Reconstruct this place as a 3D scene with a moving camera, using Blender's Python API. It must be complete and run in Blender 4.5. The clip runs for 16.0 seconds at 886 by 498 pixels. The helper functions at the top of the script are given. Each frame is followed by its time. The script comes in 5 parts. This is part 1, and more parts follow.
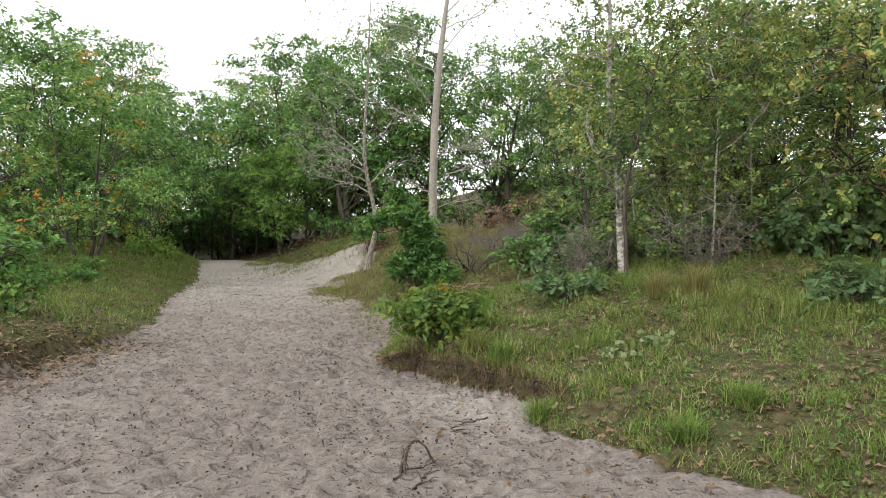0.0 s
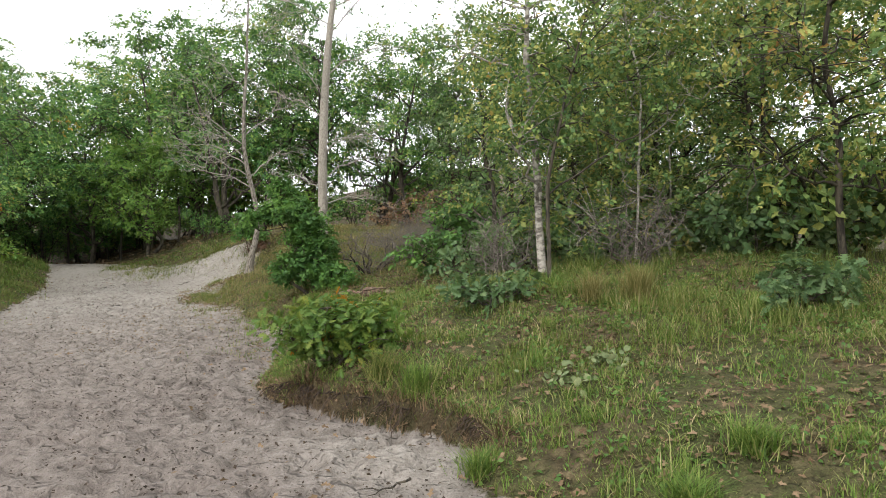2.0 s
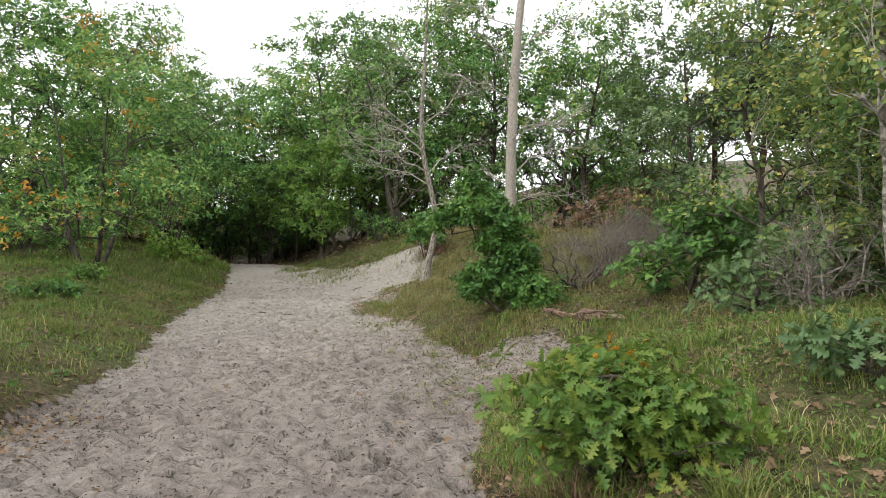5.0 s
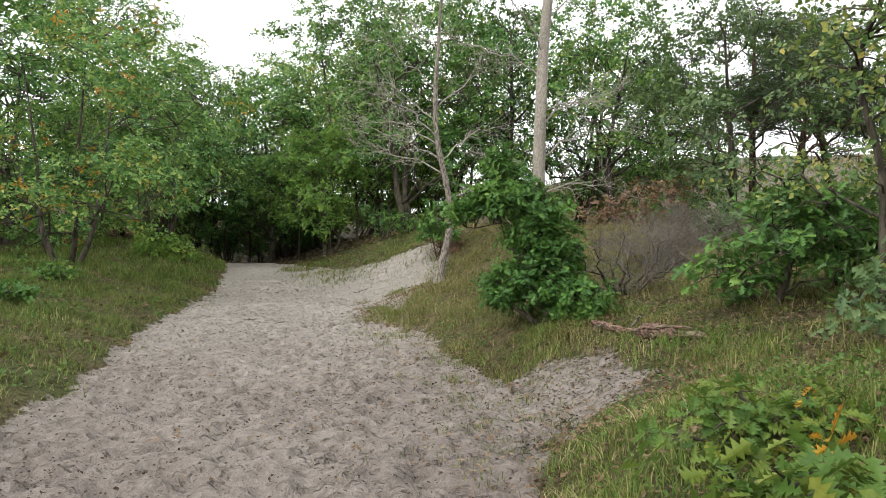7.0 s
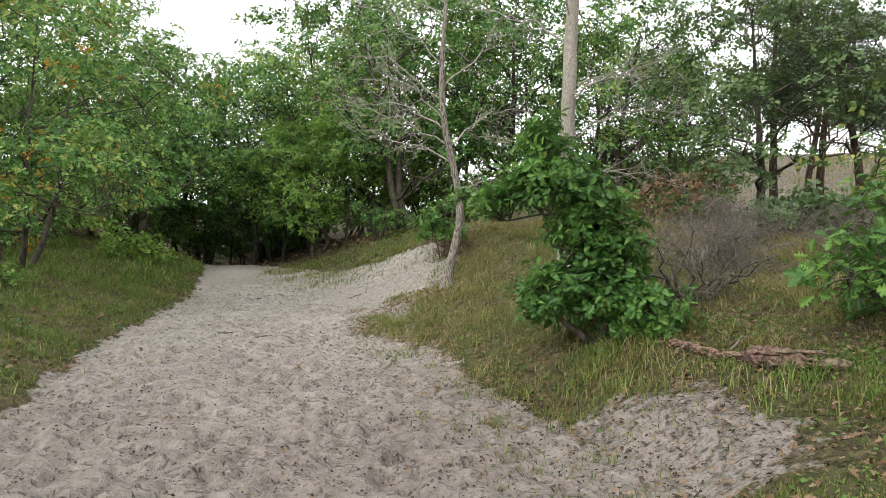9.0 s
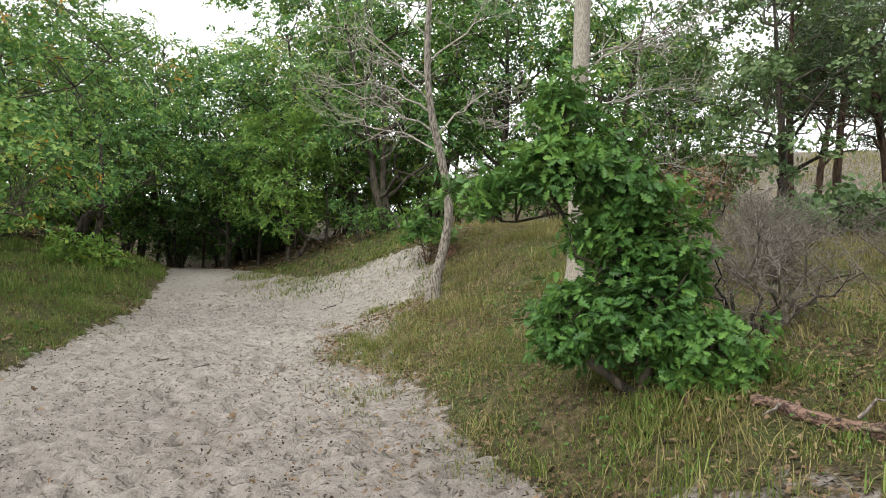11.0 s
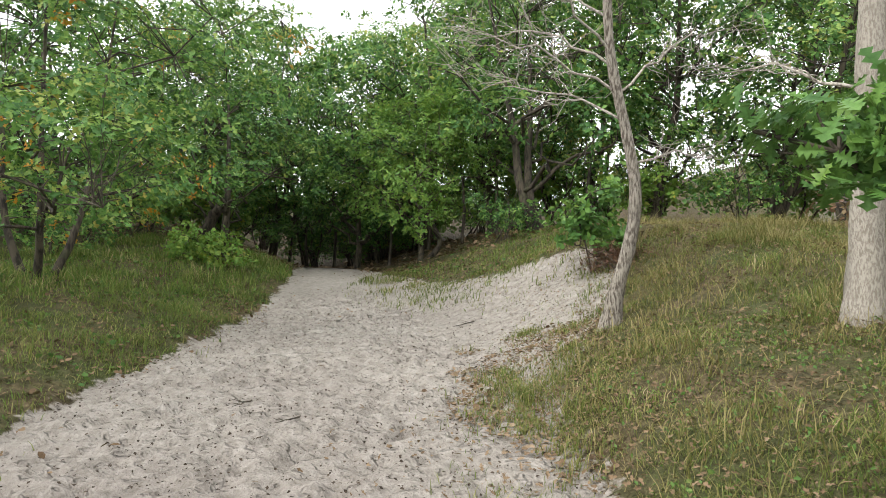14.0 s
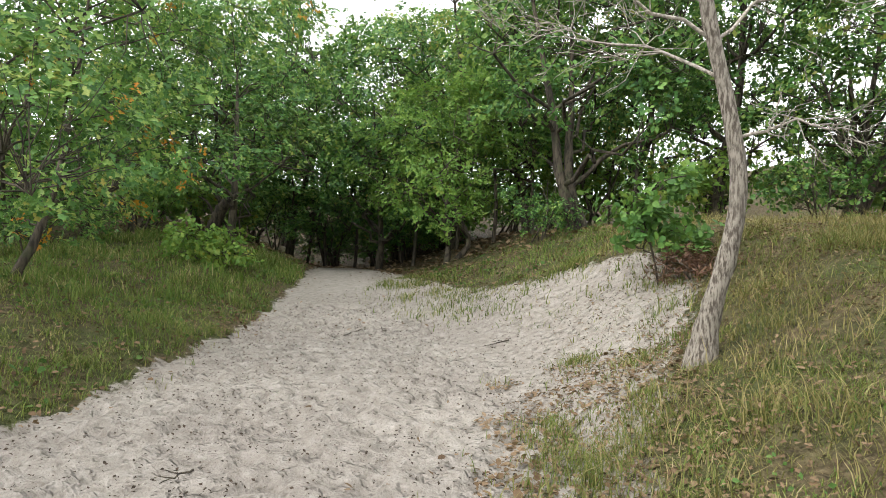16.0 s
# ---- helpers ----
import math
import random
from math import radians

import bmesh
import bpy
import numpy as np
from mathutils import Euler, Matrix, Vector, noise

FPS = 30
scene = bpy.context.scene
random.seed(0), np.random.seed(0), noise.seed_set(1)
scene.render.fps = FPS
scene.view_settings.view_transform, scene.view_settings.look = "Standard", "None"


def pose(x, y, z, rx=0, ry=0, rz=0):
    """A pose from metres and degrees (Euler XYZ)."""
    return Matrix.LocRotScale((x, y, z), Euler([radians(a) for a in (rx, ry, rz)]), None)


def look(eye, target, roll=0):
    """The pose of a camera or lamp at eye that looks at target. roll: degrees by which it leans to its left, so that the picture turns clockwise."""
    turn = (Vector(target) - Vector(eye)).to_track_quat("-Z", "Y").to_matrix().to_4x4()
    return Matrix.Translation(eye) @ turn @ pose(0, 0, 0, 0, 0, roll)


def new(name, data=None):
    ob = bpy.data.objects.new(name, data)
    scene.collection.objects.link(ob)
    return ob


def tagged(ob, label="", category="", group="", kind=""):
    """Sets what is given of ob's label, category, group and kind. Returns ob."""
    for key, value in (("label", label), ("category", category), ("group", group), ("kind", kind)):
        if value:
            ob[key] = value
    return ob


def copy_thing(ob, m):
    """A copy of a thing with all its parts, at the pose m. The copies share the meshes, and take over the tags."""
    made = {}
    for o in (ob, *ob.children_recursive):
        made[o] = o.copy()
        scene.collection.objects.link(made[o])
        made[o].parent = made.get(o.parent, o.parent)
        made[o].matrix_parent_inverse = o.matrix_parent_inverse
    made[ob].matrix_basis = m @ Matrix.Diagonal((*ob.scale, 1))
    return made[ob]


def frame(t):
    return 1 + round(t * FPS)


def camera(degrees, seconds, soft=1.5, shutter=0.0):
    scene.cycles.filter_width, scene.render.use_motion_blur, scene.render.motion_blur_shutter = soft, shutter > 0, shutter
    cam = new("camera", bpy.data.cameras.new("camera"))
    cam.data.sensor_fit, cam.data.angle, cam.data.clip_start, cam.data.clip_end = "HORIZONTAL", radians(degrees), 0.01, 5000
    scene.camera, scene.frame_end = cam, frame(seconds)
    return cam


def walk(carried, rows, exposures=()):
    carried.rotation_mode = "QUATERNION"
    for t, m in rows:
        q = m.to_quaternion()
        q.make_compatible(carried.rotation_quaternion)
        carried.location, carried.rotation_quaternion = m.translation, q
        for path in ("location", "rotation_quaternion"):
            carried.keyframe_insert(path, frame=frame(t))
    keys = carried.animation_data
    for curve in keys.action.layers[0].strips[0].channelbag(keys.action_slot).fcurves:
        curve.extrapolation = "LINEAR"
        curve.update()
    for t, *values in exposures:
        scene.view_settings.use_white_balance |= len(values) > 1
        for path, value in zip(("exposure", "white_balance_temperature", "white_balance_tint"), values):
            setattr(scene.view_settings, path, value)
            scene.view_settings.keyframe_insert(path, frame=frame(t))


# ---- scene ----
cam = camera(68.8, 16.0, soft=0.6)
METRES, EYE, TILT, LEAN, TURN = 15.5, 1.5, 0.0, 0.0, 0.0
ROWS = [
    (0.0, 0.0, 0.0, 0.0, 0.0, 0.0, -0.0),
    (0.5, 0.0043, 0.0206, -0.0008, -5.37, 0.04, 0.22),
    (1.0, 0.0051, 0.0459, -0.002, -11.39, -0.27, 0.78),
    (1.5, 0.005, 0.0746, -0.0005, -11.94, -0.35, 0.87),
    (2.0, -0.0063, 0.0983, 0.0003, -9.84, -0.12, 0.56),
    (2.5, -0.0221, 0.1221, 0.0002, -7.54, 0.12, 0.31),
    (3.0, -0.0336, 0.1528, -0.0001, -2.96, -0.37, 0.18),
    (3.5, -0.0447, 0.1834, 0.0008, 0.53, -0.13, -0.17),
    (4.0, -0.0497, 0.2139, 0.0033, 1.49, 0.03, 0.05),
    (4.5, -0.0508, 0.2447, 0.0083, 3.49, 0.06, -0.04),
    (7.0, -0.0728, 0.4064, 0.0062, 4.78, -0.03, -0.35),
    (7.5, -0.0843, 0.4393, 0.0068, 5.1, -0.05, -0.54),
    (8.0, -0.0949, 0.4682, 0.0046, 4.8, 0.13, -0.31),
    (8.5, -0.1029, 0.5004, 0.0061, 4.57, 0.1, -0.2),
    (9.0, -0.1124, 0.5301, 0.0037, 3.49, 0.1, -0.25),
    (11.5, -0.1175, 0.687, 0.0116, 2.61, 0.05, -0.21),
    (12.0, -0.1242, 0.7152, 0.0117, 3.44, 0.34, -0.2),
    (12.5, -0.1324, 0.7481, 0.0117, 6.88, -0.11, -0.6),
    (13.0, -0.1452, 0.7764, 0.0118, 11.92, 0.13, -1.13),
    (13.5, -0.1552, 0.8051, 0.0131, 13.06, -0.03, -1.03),
    (14.0, -0.1602, 0.8397, 0.0148, 14.41, -0.15, -1.05),
    (14.5, -0.1665, 0.8701, 0.0143, 15.27, 0.06, -1.21),
    (15.0, -0.1731, 0.9005, 0.0147, 15.43, -0.11, -1.11),
    (15.5, -0.1805, 0.9352, 0.0176, 16.18, -0.18, -1.3),
    (16.0, -0.1921, 0.9672, 0.0179, 17.03, -0.37, -1.6),
]
walk(cam, [(t, pose(0, 0, EYE, TILT, LEAN, TURN) @ pose(METRES * x, METRES * y, METRES * z, 90 + pitch, roll, yaw)) for t, x, y, z, yaw, pitch, roll in ROWS],
     [(0.0, 0.74), (5.0, 0.75), (10.0, 0.8), (16.0, 1.1)])

# ---- world, sun ----
world = bpy.data.worlds.new("world")
scene.world = world
world.use_nodes = True
wn = world.node_tree
sky = wn.nodes.new("ShaderNodeTexSky")
sky.sky_type = "NISHITA"
sky.sun_disc = False
sky.sun_elevation = radians(43)
sky.sun_rotation = radians(-138)
sky.air_density, sky.dust_density, sky.ozone_density = 1.0, 4.0, 1.0
grey = wn.nodes.new("ShaderNodeHueSaturation")
grey.inputs["Saturation"].default_value = 0.12
veil = wn.nodes.new("ShaderNodeMixRGB")
veil.inputs[0].default_value = 0.75
veil.inputs[2].default_value = (9.6, 9.75, 10.0, 1)
wn.links.new(sky.outputs[0], grey.inputs["Color"])
wn.links.new(grey.outputs[0], veil.inputs[1])
background = wn.nodes["Background"]
wn.links.new(veil.outputs[0], background.inputs[0])
background.inputs[1].default_value = 0.15

sun_data = bpy.data.lights.new("sun", "SUN")
sun_data.energy, sun_data.angle, sun_data.color = 1.1, radians(25), (1.0, 0.97, 0.92)
sun = new("sun", sun_data)
sun.matrix_world = look((-17, -11, 23), (0, 8, 0))


# ---- materials ----
def nodes_of(name, rough=0.8):
    m = bpy.data.materials.new(name)
    m.use_nodes = True
    b = m.node_tree.nodes["Principled BSDF"]
    b.inputs["Roughness"].default_value = rough
    b.inputs["Specular IOR Level"].default_value = 0.35
    return m, m.node_tree, b


def ramp(nt, fac, stops):
    r = nt.nodes.new("ShaderNodeValToRGB")
    e = r.color_ramp.elements
    while len(e) < len(stops):
        e.new(0.5)
    for k, (p, c) in zip(e, stops):
        k.position, k.color = p, (*c, 1)
    nt.links.new(fac, r.inputs[0])
    return r.outputs[0]


def noise_tex(nt, scale, detail=4.0, rough=0.6, vec=None, stretch=None):
    n = nt.nodes.new("ShaderNodeTexNoise")
    n.inputs["Scale"].default_value, n.inputs["Detail"].default_value, n.inputs["Roughness"].default_value = scale, detail, rough
    if vec is None:
        tc = nt.nodes.new("ShaderNodeTexCoord")
        vec = tc.outputs["Object"]
    if stretch:
        mp = nt.nodes.new("ShaderNodeMapping")
        mp.inputs["Scale"].default_value = stretch
        nt.links.new(vec, mp.inputs[0])
        vec = mp.outputs[0]
    nt.links.new(vec, n.inputs["Vector"])
    return n.outputs[0]


def maths(nt, op, a, b, clamp=False):
    n = nt.nodes.new("ShaderNodeMath")
    n.operation, n.use_clamp = op, clamp
    for k, v in enumerate((a, b)):
        if isinstance(v, (int, float)):
            n.inputs[k].default_value = v
        else:
            nt.links.new(v, n.inputs[k])
    return n.outputs[0]


def mixed(nt, fac, a, b):
    n = nt.nodes.new("ShaderNodeMixRGB")
    for k, v in enumerate((fac, a, b)):
        if isinstance(v, (int, float)):
            n.inputs[k].default_value = v
        elif isinstance(v, tuple):
            n.inputs[k].default_value = (*v, 1)
        else:
            nt.links.new(v, n.inputs[k])
    return n.outputs[0]


def bumped(nt, b, height, strength, distance):
    n = nt.nodes.new("ShaderNodeBump")
    n.inputs["Strength"].default_value, n.inputs["Distance"].default_value = strength, distance
    nt.links.new(height, n.inputs["Height"])
    nt.links.new(n.outputs[0], b.inputs["Normal"])


def leaf_material(name, stops, patch=0.6, thin=0.35, rough=0.5, vary=0.46):
    """Leaves: a tint for each leaf, a drift over the crown and one for each plant; thin enough to let light through."""
    m, nt, b = nodes_of(name, rough)
    b.inputs["Specular IOR Level"].default_value = 0.28
    g = nt.nodes.new("ShaderNodeNewGeometry")
    oi = nt.nodes.new("ShaderNodeObjectInfo")
    drift = noise_tex(nt, patch, 2.0)
    f = maths(nt, "ADD", maths(nt, "MULTIPLY", g.outputs["Random Per Island"], vary), maths(nt, "MULTIPLY", oi.outputs["Random"], 0.2))
    f = maths(nt, "ADD", f, maths(nt, "MULTIPLY", maths(nt, "SUBTRACT", drift, 0.3 + 0.62 * (vary - 0.46)), 0.8), True)
    col = ramp(nt, f, stops)
    mottle = nt.nodes.new("ShaderNodeMixRGB")
    mottle.blend_type = "MULTIPLY"
    mottle.inputs[0].default_value = 1.0
    nt.links.new(col, mottle.inputs[1])
    nt.links.new(ramp(nt, noise_tex(nt, 55.0, 3.0, 0.6), [(0.3, (0.72, 0.74, 0.7)), (0.6, (1.08, 1.06, 1.05))]), mottle.inputs[2])
    col = mottle.outputs[0]
    nt.links.new(col, b.inputs["Base Color"])
    t = nt.nodes.new("ShaderNodeBsdfTranslucent")
    nt.links.new(mixed(nt, 0.35, col, (0.17, 0.22, 0.055)), t.inputs[0])
    mx = nt.nodes.new("ShaderNodeMixShader")
    mx.inputs[0].default_value = thin
    out = nt.nodes["Material Output"]
    nt.links.new(b.outputs[0], mx.inputs[1])
    nt.links.new(t.outputs[0], mx.inputs[2])
    nt.links.new(mx.outputs[0], out.inputs[0])
    return m


def bark_material(name, light, dark, scale=14, stretch=(1, 1, 0.18), depth=0.012, moss=0.0):
    m, nt, b = nodes_of(name, 0.9)
    f = noise_tex(nt, scale, 6.0, 0.65, stretch=stretch)
    big = noise_tex(nt, 1.7, 3.0)
    col = ramp(nt, f, [(0.42, dark), (0.56, light)])
    col = mixed(nt, ramp(nt, big, [(0.45, (0, 0, 0)), (0.75, (0.6, 0.6, 0.6))]), col, tuple(0.55 * c for c in light))
    if moss:
        col = mixed(nt, ramp(nt, noise_tex(nt, 3.1, 4.0), [(0.55, (0, 0, 0)), (0.7, (moss, moss, moss))]), col, (0.07, 0.085, 0.035))
    nt.links.new(col, b.inputs["Base Color"])
    bumped(nt, b, f, 0.9, depth)
    return m


# beside leaf tints, the pale and dark stops paint in sheen and shaded gaps
OAK = leaf_material("oak_leaf", [(0.0, (0.018, 0.062, 0.018)), (0.3, (0.05, 0.145, 0.032)), (0.58, (0.115, 0.25, 0.052)), (0.82, (0.25, 0.37, 0.085)), (1.0, (0.4, 0.36, 0.085))], thin=0.32, vary=0.72)
OAK_NEAR = leaf_material("oak_shrub_leaf", [(0.0, (0.028, 0.0794, 0.0226)), (0.38, (0.0635, 0.159, 0.0349)), (0.68, (0.127, 0.254, 0.0462)), (1.0, (0.304, 0.381, 0.0718))], 1.6, 0.3)
OAK_LIGHT = leaf_material("oak_light_leaf", [(0.0, (0.0759, 0.185, 0.0359)), (0.4, (0.127, 0.259, 0.0431)), (0.75, (0.228, 0.332, 0.0575)), (0.92, (0.405, 0.37, 0.0575)), (1.0, (0.43, 0.197, 0.0719))], 1.6, 0.42)
OAK_YELLOW = leaf_material("oak_yellowing_leaf", [(0.0, (0.0378, 0.0943, 0.0214)), (0.4, (0.0808, 0.156, 0.0245)), (0.72, (0.162, 0.212, 0.0344)), (0.9, (0.302, 0.264, 0.042)), (1.0, (0.324, 0.122, 0.042))], 2.5, 0.35)
ASPEN = leaf_material("thicket_leaf", [(0.0, (0.0462, 0.108, 0.0411)), (0.35, (0.113, 0.204, 0.0616)), (0.62, (0.224, 0.301, 0.0808)), (0.86, (0.449, 0.398, 0.103)), (1.0, (0.475, 0.237, 0.088))], 0.7, 0.36, 0.5, 0.72)
DARK_LEAF = leaf_material("grey_green_leaf", [(0.0, (0.0374, 0.0747, 0.0315)), (0.5, (0.0862, 0.155, 0.0578)), (1.0, (0.23, 0.287, 0.116))], 0.7, 0.3)
PINE_LEAF = leaf_material("pine_needle", [(0.0, (0.035, 0.0585, 0.0286)), (0.5, (0.063, 0.0975, 0.0455)), (1.0, (0.112, 0.156, 0.065))], 0.7, 0.15)
RED_LEAF = leaf_material("withered_leaf", [(0.0, (0.0936, 0.0427, 0.0275)), (0.5, (0.194, 0.104, 0.0605)), (1.0, (0.202, 0.18, 0.088))], 0.9, 0.25)
BROWN_LEAF = leaf_material("dead_brush_leaf", [(0.0, (0.05, 0.025, 0.016)), (0.5, (0.12, 0.06, 0.036)), (1.0, (0.22, 0.13, 0.075))], 0.9, 0.15)
ORANGE_LEAF = leaf_material("orange_leaf", [(0.0, (0.4, 0.14, 0.015)), (0.5, (0.5, 0.23, 0.02)), (1.0, (0.45, 0.34, 0.03))], 0.9)
GRASS_GREEN = leaf_material("green_grass", [(0.0, (0.0605, 0.124, 0.022)), (0.4, (0.121, 0.206, 0.033)), (0.72, (0.209, 0.268, 0.0605)), (0.9, (0.396, 0.34, 0.165)), (1.0, (0.55, 0.443, 0.275))], 0.9, 0.35, 0.6, 0.78)
GRASS_OLIVE = leaf_material("olive_grass", [(0.0, (0.058, 0.098, 0.02)), (0.4, (0.118, 0.158, 0.032)), (0.75, (0.205, 0.218, 0.06)), (1.0, (0.4, 0.32, 0.16))], 0.7, 0.35, 0.6, 0.78)
GRASS_DRY = leaf_material("dry_grass", [(0.0, (0.11, 0.115, 0.03)), (0.4, (0.2, 0.175, 0.06)), (0.75, (0.3, 0.25, 0.105)), (1.0, (0.42, 0.35, 0.18))], 0.6, 0.35, 0.6, 0.78)
LITTER = leaf_material("fallen_leaf", [(0.0, (0.05, 0.03, 0.018)), (0.35, (0.12, 0.075, 0.04)), (0.7, (0.22, 0.15, 0.09)), (1.0, (0.32, 0.24, 0.16))], 1.1, 0.1, 0.8)
HERB_LEAF = leaf_material("herb_leaf", [(0.0, (0.04, 0.1, 0.022)), (0.5, (0.08, 0.165, 0.035)), (1.0, (0.17, 0.24, 0.06))], 1.1, 0.3, 0.6)
PALE_LEAF = leaf_material("felted_leaf", [(0.0, (0.11, 0.15, 0.07)), (0.5, (0.18, 0.22, 0.1)), (1.0, (0.28, 0.3, 0.16))], 1.1, 0.2, 0.8)
DEBRIS_AND_SHADE = leaf_material("dark_crumb_and_pit_shade", [(0.0, (0.02, 0.014, 0.01)), (0.6, (0.06, 0.042, 0.03)), (1.0, (0.14, 0.1, 0.07))], 1.1, 0.05, 0.9)
PALE_BARK = bark_material("pale_grey_bark", (0.33, 0.3, 0.25), (0.19, 0.165, 0.135), 60, (1, 1, 0.35), 0.012)
STEM_BARK = bark_material("furrowed_grey_bark", (0.29, 0.26, 0.215), (0.07, 0.056, 0.043), 42, (1, 1, 0.22), 0.035)
PALE_TWIG = bark_material("pale_dead_twig", (0.4, 0.37, 0.31), (0.17, 0.15, 0.125), 30, (1, 1, 1), 0.002)
OAK_BARK = bark_material("dark_oak_bark", (0.085, 0.07, 0.05), (0.02, 0.017, 0.013), 12, (1, 1, 0.2), 0.015, 0.5)
PINE_BARK = bark_material("pine_bark", (0.12, 0.075, 0.05), (0.025, 0.018, 0.014), 9, (1, 1, 0.3), 0.02)
BIRCH_BARK = bark_material("birch_bark", (0.38, 0.35, 0.3), (0.1, 0.085, 0.07), 8, (1, 1, 1.7), 0.006)
TWIG = bark_material("grey_twig", (0.22, 0.19, 0.16), (0.08, 0.066, 0.055), 30, (1, 1, 1), 0.002)
ROT = bark_material("rotting_wood", (0.24, 0.15, 0.11), (0.03, 0.018, 0.014), 30, (0.8, 0.8, 1), 0.04)
ROT_PALE = bark_material("pale_rotten_wood", (0.22, 0.17, 0.11), (0.06, 0.045, 0.03), 26, (0.8, 0.8, 1), 0.02)
SOIL = bark_material("dark_root_soil", (0.085, 0.055, 0.035), (0.02, 0.014, 0.01), 18, (1, 1, 1), 0.02)


def ground_material():
    m, nt, b = nodes_of("sand_and_turf", 0.95)
    b.inputs["Specular IOR Level"].default_value = 0.15
    at = nt.nodes.new("ShaderNodeAttribute")
    at.attribute_name = "sand"
    n1, n2, n3 = noise_tex(nt, 1.1, 5.0), noise_tex(nt, 9.0, 6.0, 0.7), noise_tex(nt, 70.0, 4.0, 0.7)
    at2 = nt.nodes.new("ShaderNodeAttribute")
    at2.attribute_name = "dry"
    n4 = noise_tex(nt, 26.0, 3.0, 0.6)
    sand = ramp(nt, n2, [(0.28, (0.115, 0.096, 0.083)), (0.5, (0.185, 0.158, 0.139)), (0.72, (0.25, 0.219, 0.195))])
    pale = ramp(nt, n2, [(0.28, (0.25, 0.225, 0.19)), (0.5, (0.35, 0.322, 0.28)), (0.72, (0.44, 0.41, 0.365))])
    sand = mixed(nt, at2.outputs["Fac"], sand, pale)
    grain = ramp(nt, n3, [(0.3, (0.82, 0.805, 0.79)), (0.55, (1.0, 1.0, 1.0))])
    mul = nt.nodes.new("ShaderNodeMixRGB")
    mul.blend_type = "MULTIPLY"
    mul.inputs[0].default_value = 1.0
    nt.links.new(sand, mul.inputs[1])
    nt.links.new(grain, mul.inputs[2])
    soil = ramp(nt, n2, [(0.3, (0.025, 0.018, 0.012)), (0.5, (0.09, 0.065, 0.038)), (0.7, (0.2, 0.155, 0.09))])
    moss = ramp(nt, n3, [(0.3, (0.02, 0.027, 0.009)), (0.7, (0.092, 0.112, 0.036))])
    turf = mixed(nt, ramp(nt, n1, [(0.4, (0.15, 0.15, 0.15)), (0.62, (0.85, 0.85, 0.85))]), soil, moss)
    edge = maths(nt, "ADD", at.outputs["Fac"], maths(nt, "MULTIPLY", maths(nt, "SUBTRACT", n2, 0.5), 0.9))
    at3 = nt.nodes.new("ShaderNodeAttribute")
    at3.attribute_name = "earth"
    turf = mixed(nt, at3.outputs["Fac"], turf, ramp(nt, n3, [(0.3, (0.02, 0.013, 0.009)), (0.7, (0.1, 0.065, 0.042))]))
    fac = ramp(nt, edge, [(0.42, (0, 0, 0)), (0.58, (1, 1, 1))])
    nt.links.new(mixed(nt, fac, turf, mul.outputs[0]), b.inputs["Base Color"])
    pits = ramp(nt, noise_tex(nt, 8.5, 2.0, 0.5, stretch=(1, 1.5, 1)), [(0.3, (0, 0, 0)), (0.43, (0.9, 0.9, 0.9)), (0.7, (1, 1, 1))])
    crumbs = ramp(nt, noise_tex(nt, 22.0, 2.0, 0.55), [(0.36, (0, 0, 0)), (0.45, (0.9, 0.9, 0.9)), (0.7, (1, 1, 1))])
    relief = maths(nt, "ADD", maths(nt, "MULTIPLY", pits, 1.0), maths(nt, "MULTIPLY", crumbs, 0.12))
    loose = maths(nt, "SUBTRACT", 1.0, maths(nt, "MULTIPLY", at2.outputs["Fac"], 0.15))
    lumps = maths(nt, "ADD", maths(nt, "MULTIPLY", n2, 0.8), maths(nt, "MULTIPLY", n4, 0.55))
    lumps = maths(nt, "ADD", lumps, maths(nt, "MULTIPLY", n3, 0.16))
    bumped(nt, b, maths(nt, "MULTIPLY", maths(nt, "ADD", relief, lumps), loose), 1.0, 0.055)
    return m


GROUND = ground_material()


# ---- mesh helpers ----
def mesh_of(name, verts, faces, mat, smooth=True):
    """A mesh from a vertex array and a list of face arrays, each of one corner count."""
    me = bpy.data.meshes.new(name)
    verts = np.asarray(verts, dtype=np.float32)
    me.vertices.add(len(verts))
    me.vertices.foreach_set("co", verts.ravel())
    loops = np.concatenate([np.asarray(f, dtype=np.int32).ravel() for f in faces])
    sizes = np.concatenate([np.full(len(f), np.asarray(f).shape[1], dtype=np.int32) for f in faces])
    me.loops.add(len(loops))
    me.loops.foreach_set("vertex_index", loops)
    me.polygons.add(len(sizes))
    me.polygons.foreach_set("loop_start", np.concatenate([[0], np.cumsum(sizes)[:-1]]).astype(np.int32))
    me.polygons.foreach_set("use_smooth", np.full(len(sizes), smooth))
    me.materials.append(mat)
    me.update(calc_edges=True)
    me.validate()
    return me


def piece(name, verts, faces, mat, parent, label="", smooth=True):
    ob = new(name, mesh_of(name, verts, faces, mat, smooth))
    ob.parent = parent
    return tagged(ob, label)


def thing(name, loc, label, category, group="", turn=0.0):
    ob = new(name)
    ob.empty_display_size = 0.2
    ob.matrix_basis = pose(*loc, 0, 0, turn)
    return tagged(ob, label, category, group)


